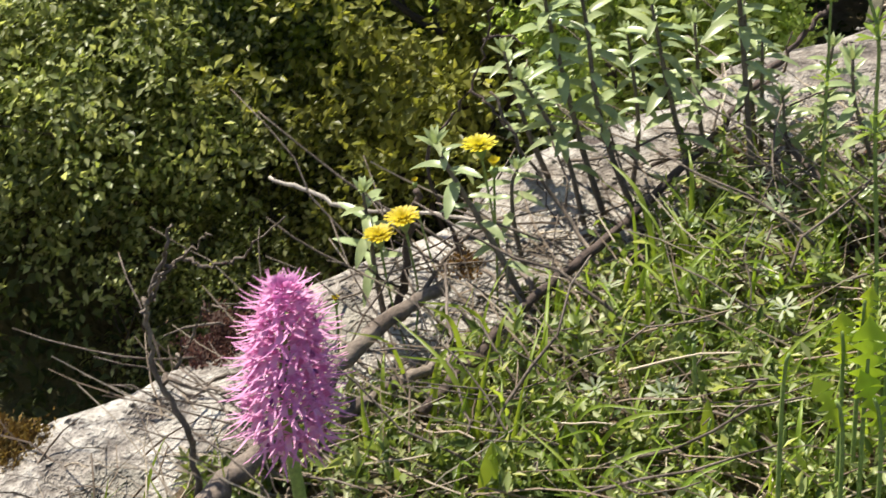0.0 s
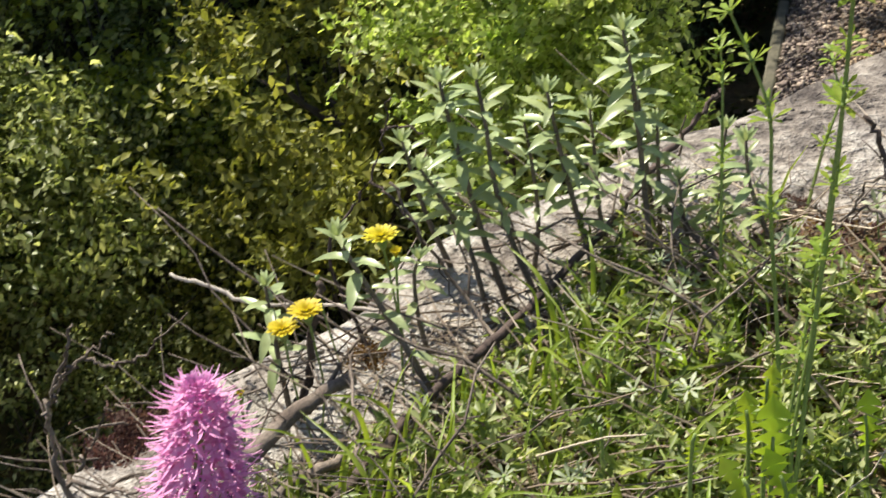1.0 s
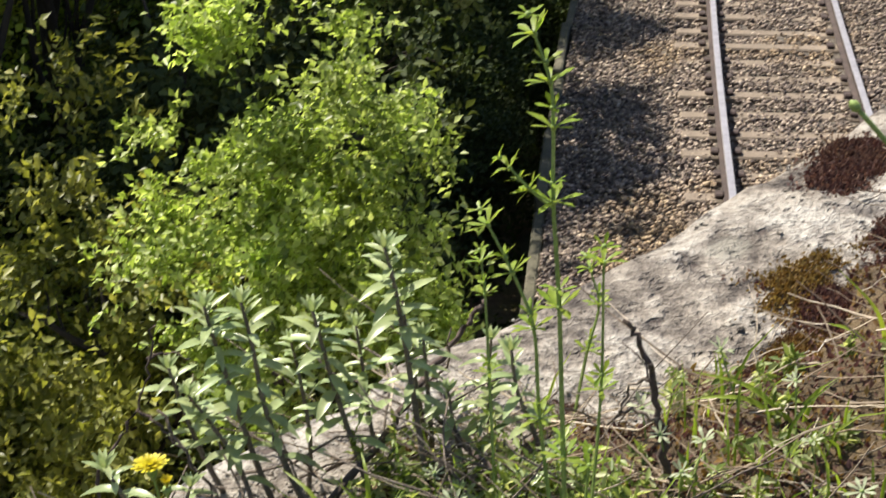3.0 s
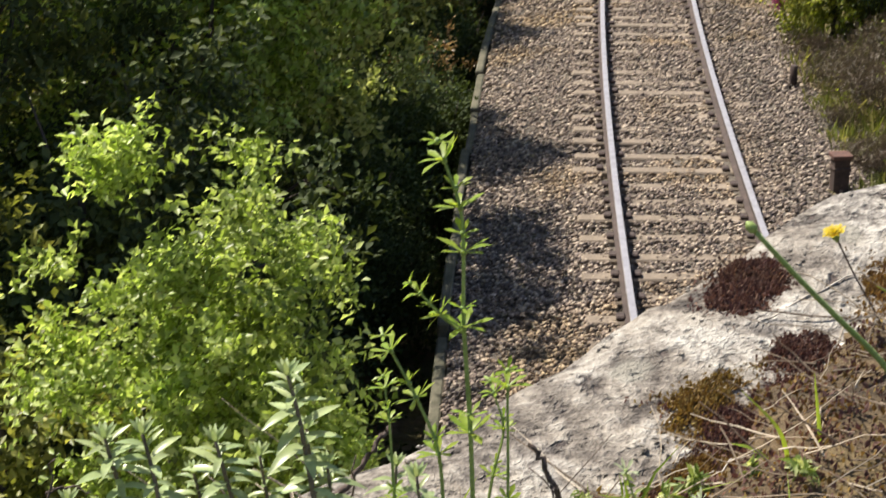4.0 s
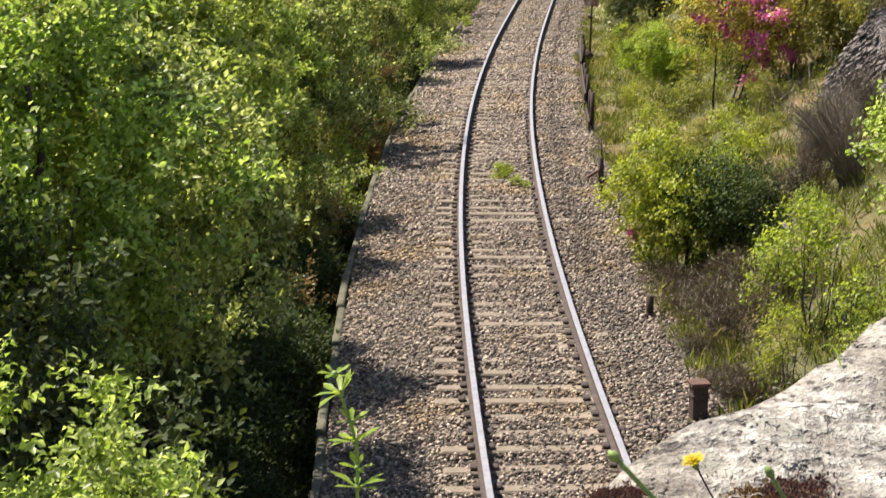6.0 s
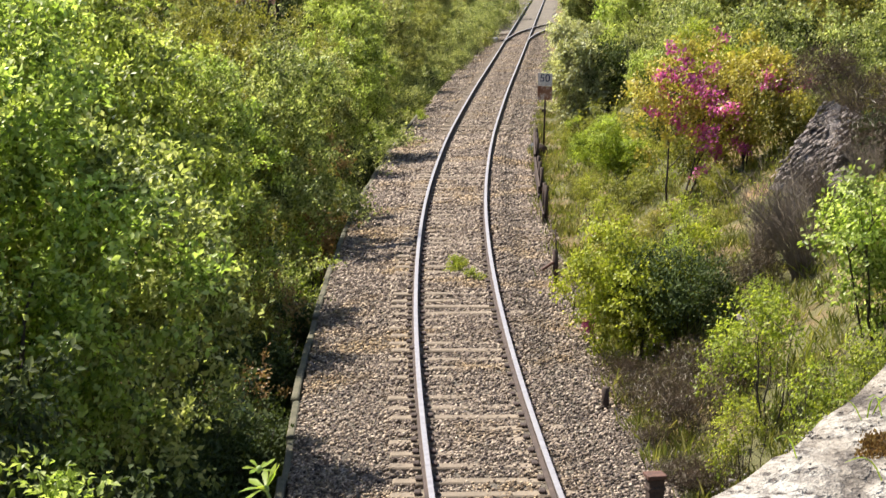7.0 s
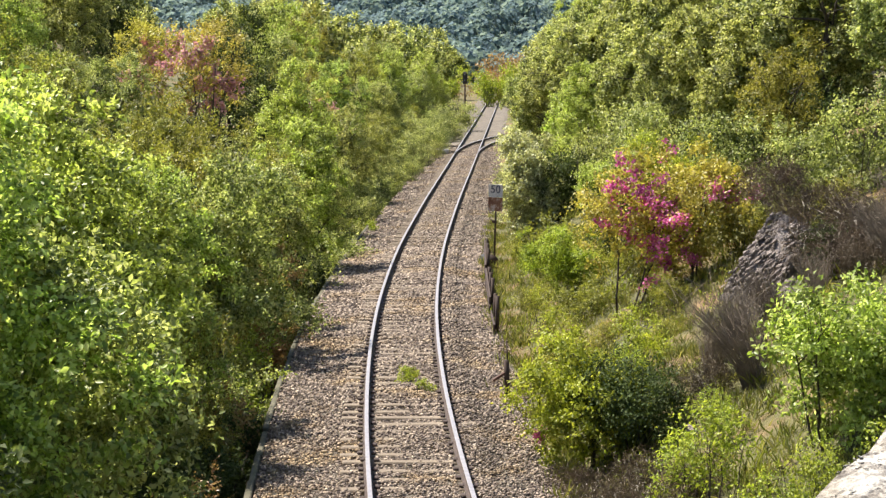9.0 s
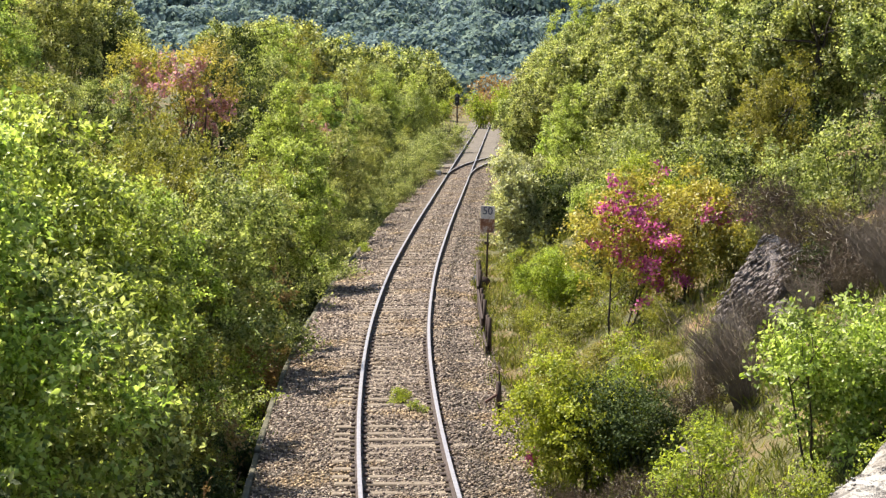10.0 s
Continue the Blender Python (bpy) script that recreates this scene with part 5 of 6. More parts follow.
    for pick, mat, nm, lab in ((gold, L_mossgold, "golden_moss", "golden-brown moss carpet beside the rock"), (~gold, L_moss, "maroon_moss", "dark maroon moss carpet beside the rock")):
        m = int(pick.sum())
        tagged(new(nm, leaf_cloud(nm, mat, q[pick, :3], unit(rng.normal(0, 0.7, (m, 3)) + (0, 0, 0.9)), rng.normal(0, 1, (m, 3)), ln[pick], ln[pick] * 0.5)), lab, "moss", kind="stuff")
    # grit on the rock
    q = []
    while len(q) < 1500:
        s, e = rng.uniform(0.1, 2.6), rng.uniform(0.0, 0.45)
        x, y = rock_point(s, -1.28 + e)
        if noise.noise(Vector((x * 14, y * 14, 1))) > 0.15:
            q.append((x, y, rock_z(x, y)))
    tagged(new("rock_grit", rocks("rock_grit", M_rock, np.array(q), rng.uniform(0.0015, 0.006, len(q)), rng, 0.5)), "loose crumbs of stone on the slab", "stones", kind="stuff")


build_soil()
build_cover()
ORCHID = build_orchid()


def pale_whorls():
    """Dry-looking bedstraw tips standing out of the ground cover."""
    rng = np.random.default_rng(23)
    for x, y, z, s, e in scatter(34, 0.55, 1.15, 0.16, 0.62, rng):
        h = rng.uniform(0.03, 0.075)
        foot, top = Vector((x, y, z - 0.005)), Vector((x + rng.normal(0, 0.012), y + rng.normal(0, 0.012), z + h))
        ob = thing("bedstraw_tip", "pale grey-green bedstraw tip in the ground cover", "plant", "bedstraw on the rock")
        tube_geo = Geo()
        tube(tube_geo, [foot, foot.lerp(top, 0.5), top], [0.001, 0.0009, 0.0007], 4)
        part("stem", tube_geo.mesh("stem", M_stalk), ob)
        way = Vector((rng.normal(0, 0.25), -0.25 + rng.normal(0, 0.2), 1)).normalized()
        whorl(ob, top, way, 1.0, 8, rng.uniform(0.011, 0.016), PALE)


pale_whorls()


# ---- plants and branches on the rock ----
dead_branch("thick weathered grey-brown dead branch lying on the rock", 0.0110, 0.0060, (-0.582, 0.845, 5.439), (-0.580, 0.895, 5.449), (-0.567, 0.948, 5.458), (-0.552, 1.009, 5.470), (-0.537, 1.066, 5.482), (-0.517, 1.114, 5.489), (-0.495, 1.146, 5.496))
dead_branch("long curved dead branch lying across the litter", 0.0060, 0.0030, (-0.535, 1.011, 5.442), (-0.513, 1.051, 5.450), (-0.476, 1.096, 5.456), (-0.432, 1.125, 5.464), (-0.371, 1.178, 5.472), (-0.313, 1.212, 5.480))
dead_branch("short dark brown dead stub on the rock", 0.0045, 0.0030, (-0.563, 1.175, 5.428), (-0.547, 1.175, 5.468), (-0.541, 1.175, 5.516), (-0.532, 1.175, 5.568))
dead_branch("dark forked dead branch leaning over the rock edge", 0.0025, 0.0050, (-0.270, 1.559, 5.598), (-0.283, 1.550, 5.584), (-0.303, 1.531, 5.553), (-0.321, 1.475, 5.542), (-0.342, 1.396, 5.527), (-0.371, 1.301, 5.511), (-0.398, 1.228, 5.496), (-0.426, 1.165, 5.485), (-0.451, 1.085, 5.470), (-0.468, 1.024, 5.459))
dead_branch("dark forked dead branch leaning over the rock edge", 0.0025, 0.0030, (-0.320, 1.470, 5.542), (-0.274, 1.413, 5.530), (-0.226, 1.364, 5.521), (-0.176, 1.309, 5.512))
dead_branch("thin grey dead twig over the rock edge", 0.0015, 0.0020, (-0.515, 1.302, 5.597), (-0.481, 1.289, 5.553), (-0.429, 1.272, 5.498), (-0.387, 1.225, 5.490))
dead_branch("pale dry twig with peeling bark", 0.0015, 0.0022, (-0.438, 1.302, 5.454), (-0.498, 1.302, 5.457), (-0.559, 1.302, 5.459), (-0.646, 1.302, 5.447), (-0.693, 1.302, 5.454), (-0.743, 1.302, 5.464))
dead_branch("bare dead twig rising from the rock", 0.0032, 0.0012, (-0.608, 0.912, 5.374), (-0.611, 0.912, 5.449), (-0.617, 0.912, 5.497), (-0.633, 0.912, 5.541), (-0.635, 0.912, 5.587), (-0.628, 0.912, 5.614), (-0.612, 0.912, 5.647), (-0.603, 0.912, 5.673))
dead_branch("fine bare dead twig standing on the rock", 0.0018, 0.0006, (-0.632, 0.913, 5.597), (-0.623, 0.913, 5.619), (-0.599, 0.913, 5.647), (-0.583, 0.913, 5.662), (-0.572, 0.913, 5.673))
dead_branch("fine bare dead twig standing on the rock", 0.0016, 0.0006, (-0.623, 0.913, 5.617), (-0.599, 0.913, 5.644), (-0.581, 0.913, 5.644), (-0.562, 0.913, 5.650), (-0.547, 0.913, 5.663), (-0.509, 0.913, 5.701))
dead_branch("fine bare dead twig standing on the rock", 0.0020, 0.0010, (-0.630, 0.913, 5.533), (-0.604, 0.913, 5.527), (-0.575, 0.913, 5.533), (-0.550, 0.913, 5.546))
dead_branch("fine bare dead twig standing on the rock", 0.0016, 0.0007, (-0.616, 0.913, 5.545), (-0.598, 0.913, 5.575), (-0.583, 0.913, 5.604), (-0.561, 0.913, 5.614))
dead_branch("thin dark dead twig against the trees", 0.0020, 0.0008, (-0.526, 1.259, 5.447), (-0.556, 1.259, 5.528), (-0.545, 1.259, 5.576), (-0.517, 1.259, 5.613), (-0.504, 1.259, 5.653), (-0.492, 1.259, 5.704))
dead_branch("thin dark dead twig against the trees", 0.0013, 0.0006, (-0.506, 1.270, 5.661), (-0.493, 1.270, 5.669), (-0.468, 1.270, 5.666))
dead_branch("thin dark dead twig against the trees", 0.0015, 0.0006, (-0.519, 1.270, 5.613), (-0.496, 1.270, 5.594), (-0.467, 1.270, 5.554), (-0.437, 1.270, 5.489))
dead_branch("crooked dark dead stem beside the moss", 0.0045, 0.0020, (-0.068, 1.376, 5.468), (-0.078, 1.376, 5.531), (-0.087, 1.376, 5.586), (-0.096, 1.376, 5.629), (-0.106, 1.376, 5.658), (-0.118, 1.376, 5.678))
dead_branch("thin bare dead twig beside the moss", 0.0018, 0.0008, (-0.089, 1.376, 5.586), (-0.117, 1.376, 5.589), (-0.141, 1.376, 5.575), (-0.157, 1.376, 5.593))
dead_branch("thin bare dead twig beside the moss", 0.0018, 0.0008, (-0.095, 1.376, 5.624), (-0.113, 1.376, 5.611), (-0.122, 1.376, 5.583))
dead_branch("straight pale straw lying on the litter", 0.0012, 0.0010, (-0.038, 1.546, 5.522), (0.018, 1.596, 5.532), (0.080, 1.658, 5.543))
dead_branch("straight pale straw lying on the rock", 0.0012, 0.0010, (0.092, 1.898, 5.587), (0.166, 1.972, 5.600), (0.214, 2.009, 5.608), (0.261, 2.021, 5.610))
dead_branch("long dry stem lying over the leaves", 0.0020, 0.0012, (-0.390, 1.243, 5.484), (-0.344, 1.258, 5.488), (-0.293, 1.274, 5.492))
dead_branch("long dry stem crossing the flowers", 0.0014, 0.0010, (-0.502, 1.159, 5.511), (-0.475, 1.099, 5.500), (-0.447, 1.040, 5.492), (-0.414, 0.990, 5.482))
dead_branch("crooked grey dead twig among the straw", 0.0018, 0.0010, (-0.451, 1.178, 5.488), (-0.405, 1.131, 5.478), (-0.362, 1.105, 5.473), (-0.336, 1.091, 5.473))
hairy_plant(20, 1.00, (-0.421, 1.344, 5.464), (-0.443, 1.344, 5.532), (-0.459, 1.344, 5.594), (-0.473, 1.344, 5.648), (-0.479, 1.344, 5.678))
hairy_plant(18, 1.00, (-0.390, 1.348, 5.463), (-0.415, 1.348, 5.522), (-0.432, 1.348, 5.584), (-0.440, 1.348, 5.645), (-0.447, 1.348, 5.682))
hairy_plant(18, 1.00, (-0.340, 1.375, 5.469), (-0.359, 1.375, 5.533), (-0.374, 1.375, 5.589), (-0.384, 1.375, 5.633), (-0.391, 1.375, 5.665))
hairy_plant(20, 1.00, (-0.294, 1.392, 5.472), (-0.305, 1.392, 5.565), (-0.314, 1.392, 5.638), (-0.322, 1.392, 5.692), (-0.329, 1.392, 5.723))
hairy_plant(12, 0.80, (-0.297, 1.430, 5.480), (-0.301, 1.430, 5.552), (-0.303, 1.430, 5.592), (-0.305, 1.430, 5.621))
hairy_plant(10, 0.85, (-0.250, 1.462, 5.487), (-0.250, 1.462, 5.541), (-0.250, 1.462, 5.577), (-0.248, 1.462, 5.606))
hairy_plant(12, 0.90, (-0.177, 1.408, 5.474), (-0.200, 1.408, 5.542), (-0.216, 1.408, 5.586), (-0.221, 1.408, 5.624))
hairy_plant(12, 1.00, (-0.424, 1.186, 5.430), (-0.454, 1.186, 5.493), (-0.479, 1.186, 5.539), (-0.503, 1.186, 5.579), (-0.517, 1.186, 5.606))
hairy_plant(10, 0.90, (-0.567, 1.173, 5.428), (-0.573, 1.173, 5.475), (-0.577, 1.173, 5.521), (-0.580, 1.173, 5.554))
hairy_plant(8, 0.80, (-0.465, 1.256, 5.446), (-0.475, 1.256, 5.492), (-0.477, 1.256, 5.533), (-0.472, 1.256, 5.551))
hairy_plant(12, 0.90, (-0.486, 1.377, 5.471), (-0.506, 1.377, 5.517), (-0.520, 1.377, 5.563), (-0.529, 1.377, 5.597))
hawkbit(0.031, 0, (-0.469, 1.229, 5.439), (-0.481, 1.229, 5.496), (-0.489, 1.229, 5.546), (-0.495, 1.229, 5.583))
hawkbit(0.021, 1, (-0.470, 1.199, 5.434), (-0.470, 1.199, 5.505), (-0.471, 1.199, 5.544), (-0.471, 1.199, 5.583))
hawkbit(0.030, 0, (-0.530, 1.155, 5.425), (-0.525, 1.155, 5.474), (-0.530, 1.155, 5.514), (-0.535, 1.155, 5.546))
hawkbit(0.028, 0, (-0.532, 1.141, 5.422), (-0.543, 1.141, 5.467), (-0.549, 1.141, 5.507), (-0.552, 1.141, 5.534))
hawkbit(0.012, 1, (-0.544, 1.236, 5.441), (-0.554, 1.236, 5.482), (-0.559, 1.236, 5.510), (-0.560, 1.236, 5.530))
hawkbit(0.014, 1, (-0.584, 1.112, 5.418), (-0.582, 1.112, 5.448), (-0.582, 1.112, 5.480))
NODDER = hawkbit(0.027, 2, (0.239, 1.869, 5.569), (0.209, 1.869, 5.621), (0.187, 1.869, 5.659), (0.172, 1.869, 5.688), (0.165, 1.869, 5.702))
CLIMBER = bedstraw((1, 1, 1, 1, 1, 1), 1.0, (-0.130, 1.071, 5.719), (-0.133, 1.071, 5.832), (-0.137, 1.071, 5.907), (-0.137, 1.071, 5.958), (-0.139, 1.071, 5.988), (-0.149, 1.071, 6.019))
bedstraw((0, 1, 1), 0.75, (-0.137, 1.071, 5.903), (-0.152, 1.071, 5.915), (-0.165, 1.071, 5.929), parent=CLIMBER)
bedstraw((0, 1, 1, 1, 1), 1.0, (-0.152, 1.197, 5.545), (-0.166, 1.197, 5.676), (-0.171, 1.197, 5.752), (-0.187, 1.197, 5.797), (-0.205, 1.197, 5.834))
bedstraw((0, 1, 1, 1), 0.9, (-0.178, 1.520, 5.498), (-0.166, 1.520, 5.572), (-0.156, 1.520, 5.620), (-0.165, 1.520, 5.657))
bedstraw((0, 1, 1, 1), 0.9, (-0.122, 1.078, 5.547), (-0.114, 1.078, 5.665), (-0.108, 1.078, 5.769), (-0.108, 1.078, 5.863))
bedstraw((1, 1, 1), 1.0, (-0.131, 1.122, 5.523), (-0.126, 1.122, 5.605), (-0.120, 1.122, 5.683))
bedstraw((1, 1, 1), 0.9, (-0.183, 1.239, 5.441), (-0.188, 1.239, 5.497), (-0.199, 1.239, 5.517))
bedstraw((1, 1), 0.9, (-0.272, 1.230, 5.437), (-0.285, 1.230, 5.488))
bedstraw((1, 1), 0.8, (-0.208, 1.287, 5.450), (-0.212, 1.287, 5.485))
bedstraw((1, 1), 0.8, (-0.288, 1.245, 5.441), (-0.291, 1.245, 5.476))
bedstraw((1, 1), 0.8, (-0.252, 1.213, 5.435), (-0.259, 1.213, 5.460))
bedstraw((1, 1), 0.9, (-0.259, 1.339, 5.462), (-0.249, 1.339, 5.498))
bedstraw((1, 1, 1), 0.8, (-0.224, 1.309, 5.653), (-0.227, 1.309, 5.724), (-0.230, 1.309, 5.753))
green_stalk("thick green flower stalk leaning over the rock", 0.0035, (0.261, 1.753, 5.536), (0.211, 1.753, 5.604), (0.163, 1.753, 5.652), (0.121, 1.753, 5.694), (0.076, 1.753, 5.742))
green_stalk("green bud stalk beside the moss", 0.0030, (0.321, 1.845, 5.561), (0.288, 1.845, 5.625), (0.262, 1.845, 5.663), (0.244, 1.845, 5.694))
grass_blade(0.0060, (0.276, 1.873, 5.568), (0.256, 1.873, 5.607), (0.234, 1.873, 5.630), (0.212, 1.873, 5.644))
grass_blade(0.0060, (0.033, 1.489, 5.489), (0.018, 1.489, 5.523), (-0.009, 1.489, 5.547), (-0.040, 1.489, 5.550), (-0.075, 1.489, 5.542))
grass_blade(0.0060, (0.036, 1.489, 5.490), (0.028, 1.489, 5.525), (-0.005, 1.489, 5.557), (-0.031, 1.489, 5.568), (-0.067, 1.489, 5.574))
grass_blade(0.0050, (0.038, 1.489, 5.490), (0.038, 1.489, 5.531), (0.048, 1.489, 5.562), (0.058, 1.489, 5.572))
grass_blade(0.0050, (-0.054, 1.446, 5.481), (-0.059, 1.446, 5.527), (-0.058, 1.446, 5.568))
grass_blade(0.0050, (0.118, 1.618, 5.515), (0.110, 1.618, 5.564), (0.097, 1.618, 5.593), (0.063, 1.618, 5.628))
grass_blade(0.0050, (0.151, 1.629, 5.517), (0.142, 1.629, 5.578), (0.133, 1.629, 5.644))
grass_blade(0.0050, (0.118, 1.633, 5.520), (0.083, 1.633, 5.555), (0.056, 1.633, 5.563))
grass_blade(0.0060, (-0.385, 1.132, 5.418), (-0.381, 1.132, 5.472), (-0.371, 1.132, 5.525))
grass_blade(0.0060, (-0.400, 1.089, 5.411), (-0.395, 1.089, 5.467), (-0.385, 1.089, 5.523))
grass_blade(0.0060, (-0.347, 1.107, 5.412), (-0.344, 1.107, 5.448), (-0.334, 1.107, 5.484))
grass_blade(0.0060, (-0.335, 1.145, 5.422), (-0.332, 1.145, 5.461), (-0.323, 1.145, 5.500))
grass_blade(0.0060, (-0.424, 1.022, 5.398), (-0.418, 1.022, 5.474), (-0.406, 1.022, 5.547))
grass_blade(0.0060, (-0.437, 1.007, 5.394), (-0.431, 1.007, 5.454), (-0.419, 1.007, 5.512))
grass_blade(0.0060, (-0.407, 1.016, 5.396), (-0.402, 1.016, 5.441), (-0.391, 1.016, 5.486))
grass_blade(0.0060, (-0.374, 1.044, 5.400), (-0.370, 1.044, 5.459), (-0.360, 1.044, 5.517))
grass_blade(0.0060, (-0.301, 1.097, 5.409), (-0.299, 1.097, 5.453), (-0.290, 1.097, 5.497))
grass_blade(0.0060, (-0.265, 1.070, 5.405), (-0.263, 1.070, 5.452), (-0.256, 1.070, 5.498))
grass_blade(0.0060, (-0.212, 1.076, 5.405), (-0.211, 1.076, 5.440), (-0.203, 1.076, 5.475))
grass_blade(0.0060, (-0.175, 1.244, 5.439), (-0.175, 1.244, 5.488), (-0.170, 1.244, 5.537))
grass_blade(0.0060, (-0.463, 1.000, 5.392), (-0.458, 1.000, 5.440), (-0.445, 1.000, 5.489))
grass_blade(0.0060, (-0.334, 1.039, 5.399), (-0.331, 1.039, 5.448), (-0.322, 1.039, 5.498))
grass_blade(0.0060, (-0.390, 1.010, 5.394), (-0.385, 1.010, 5.461), (-0.375, 1.010, 5.527))
grass_blade(0.0060, (-0.307, 1.042, 5.399), (-0.304, 1.042, 5.434), (-0.295, 1.042, 5.470))
jagged_leaf(0.045, (-0.134, 0.971, 5.574), (-0.152, 0.971, 5.603), (-0.174, 0.971, 5.648))
jagged_leaf(0.040, (-0.129, 1.027, 5.563), (-0.129, 1.027, 5.621), (-0.130, 1.027, 5.686))
jagged_leaf(0.040, (-0.114, 1.015, 5.546), (-0.133, 1.015, 5.590), (-0.145, 1.015, 5.635))
jagged_leaf(0.045, (-0.178, 0.981, 5.596), (-0.171, 0.981, 5.621), (-0.175, 0.981, 5.643))
jagged_leaf(0.045, (-0.148, 1.037, 5.580), (-0.154, 1.037, 5.618), (-0.153, 1.037, 5.660))
jagged_leaf(0.040, (-0.140, 1.053, 5.600), (-0.137, 1.053, 5.629), (-0.131, 1.053, 5.668))
jagged_leaf(0.035, (-0.073, 1.130, 5.527), (-0.080, 1.130, 5.578), (-0.075, 1.130, 5.618))
broad_leaf(0.035, (-0.389, 0.959, 5.437), (-0.383, 0.959, 5.493), (-0.378, 0.959, 5.552))
broad_leaf(0.035, (-0.452, 0.933, 5.439), (-0.436, 0.933, 5.472), (-0.418, 0.933, 5.488))
broad_leaf(0.030, (-0.242, 1.040, 5.476), (-0.236, 1.040, 5.531), (-0.242, 1.040, 5.555))
broad_leaf(0.025, (-0.205, 1.047, 5.475), (-0.223, 1.047, 5.492), (-0.245, 1.047, 5.502))
broad_leaf(0.020, (-0.263, 1.075, 5.525), (-0.266, 1.075, 5.545), (-0.268, 1.075, 5.555))
broad_leaf(0.040, (-0.188, 1.062, 5.490), (-0.167, 1.062, 5.490), (-0.153, 1.062, 5.478))
broad_leaf(0.030, (-0.401, 0.954, 5.437), (-0.414, 0.954, 5.456), (-0.437, 0.954, 5.457))
broad_leaf(0.030, (-0.469, 0.956, 5.472), (-0.487, 0.956, 5.483), (-0.506, 0.956, 5.483))
def moss_ledge():
    """Dark moss in a broken band where the soil meets the bare slab."""
    rng = np.random.default_rng(66)
    for k in range(26):
        s = 1.12 + 0.32 * k / 25
        e = float(np.interp(s, [1.1, 1.21, 1.3, 1.45], [0.275, 0.232, 0.213, 0.205])) + (0.012 if k % 2 else 0.045) + rng.uniform(0, 0.015)
        x, y = rock_point(s, -1.28 + e)
        moss_cushion(float(x), float(y), rng.uniform(0.014, 0.026), rng.uniform(0.010, 0.018))
    for k in range(22):
        x, y = rock_point(rng.uniform(1.0, 1.35), -1.28 + rng.uniform(0.28, 0.46))
        moss_cushion(float(x), float(y), rng.uniform(0.012, 0.03), rng.uniform(0.010, 0.02))


moss_ledge()
moss_cushion(0.515, 2.390, 0.036, 0.026)
for gx, gy, gl in ((0.512, 2.500, -0.03), (0.520, 2.505, 0.01), (0.530, 2.515, 0.03), (0.540, 2.50, -0.015), (0.50, 2.300, -0.03), (0.51, 2.305, 0.02), (0.52, 2.295, 0.04), (0.40, 2.370, -0.02)):
    gz = rock_z(gx, gy)
    grass_blade(0.003, (gx, gy, gz), (gx + gl * 0.4, gy, gz + 0.022), (gx + gl, gy - 0.01, gz + 0.034), (gx + gl * 1.8, gy - 0.02, gz + 0.030))
moss_cushion(0.092, 1.996, 0.040, 0.048)
moss_cushion(0.078, 1.950, 0.046, 0.035)
moss_cushion(0.135, 1.852, 0.050, 0.038)
moss_cushion(0.096, 2.006, 0.040, 0.040)
moss_cushion(0.287, 2.018, 0.054, 0.041)
moss_cushion(0.247, 1.982, 0.047, 0.040)
moss_cushion(0.034, 1.623, 0.051, 0.043)
moss_cushion(-0.007, 1.577, 0.045, 0.033)
moss_cushion(0.071, 1.711, 0.041, 0.053)
moss_cushion(-0.523, 1.260, 0.020, 0.031)
moss_cushion(-0.321, 1.447, 0.019, 0.020)
moss_cushion(-0.808, 0.946, 0.030, 0.044)
moss_cushion(-0.688, 1.123, 0.030, 0.030)
moss_cushion(-0.696, 1.095, 0.025, 0.030)
moss_cushion(-0.185, 1.530, 0.016, 0.029)
moss_cushion(0.034, 1.756, 0.066, 0.027)
moss_cushion(0.119, 1.659, 0.064, 0.043)
hairy_plant(14, 0.85, (-0.434, 1.327, 5.460), (-0.451, 1.327, 5.529), (-0.475, 1.327, 5.572), (-0.494, 1.327, 5.599))
hairy_plant(12, 0.80, (-0.247, 1.446, 5.483), (-0.248, 1.446, 5.531), (-0.245, 1.446, 5.567))
hairy_plant(12, 0.80, (-0.407, 1.387, 5.471), (-0.403, 1.387, 5.532), (-0.410, 1.387, 5.594), (-0.416, 1.387, 5.627))
hairy_plant(14, 0.85, (-0.336, 1.404, 5.475), (-0.350, 1.404, 5.539), (-0.355, 1.404, 5.595), (-0.360, 1.404, 5.639))
hairy_plant(12, 0.80, (-0.302, 1.435, 5.483), (-0.311, 1.435, 5.553), (-0.321, 1.435, 5.619), (-0.324, 1.435, 5.652))
hairy_plant(12, 0.80, (-0.263, 1.421, 5.478), (-0.275, 1.421, 5.530), (-0.281, 1.421, 5.571))
hairy_plant(10, 0.70, (-0.181, 1.377, 5.470), (-0.179, 1.377, 5.517), (-0.172, 1.377, 5.552))
hairy_plant(10, 0.70, (-0.143, 1.330, 5.458), (-0.142, 1.330, 5.517), (-0.154, 1.330, 5.554))
hairy_plant(10, 0.75, (-0.204, 1.328, 5.459), (-0.198, 1.328, 5.507), (-0.192, 1.328, 5.548))
hairy_plant(10, 0.75, (-0.244, 1.331, 5.460), (-0.252, 1.331, 5.494), (-0.256, 1.331, 5.522))
hairy_plant(10, 0.70, (-0.318, 1.284, 5.450), (-0.324, 1.284, 5.484), (-0.328, 1.284, 5.512))
dead_branch("tangled grey-brown dead stem over the litter", 0.0022, 0.0012, (-0.478, 1.065, 5.443), (-0.452, 1.124, 5.455), (-0.419, 1.200, 5.470))
dead_branch("tangled grey-brown dead stem over the litter", 0.0022, 0.0012, (-0.416, 1.121, 5.454), (-0.365, 1.160, 5.462), (-0.305, 1.151, 5.461))
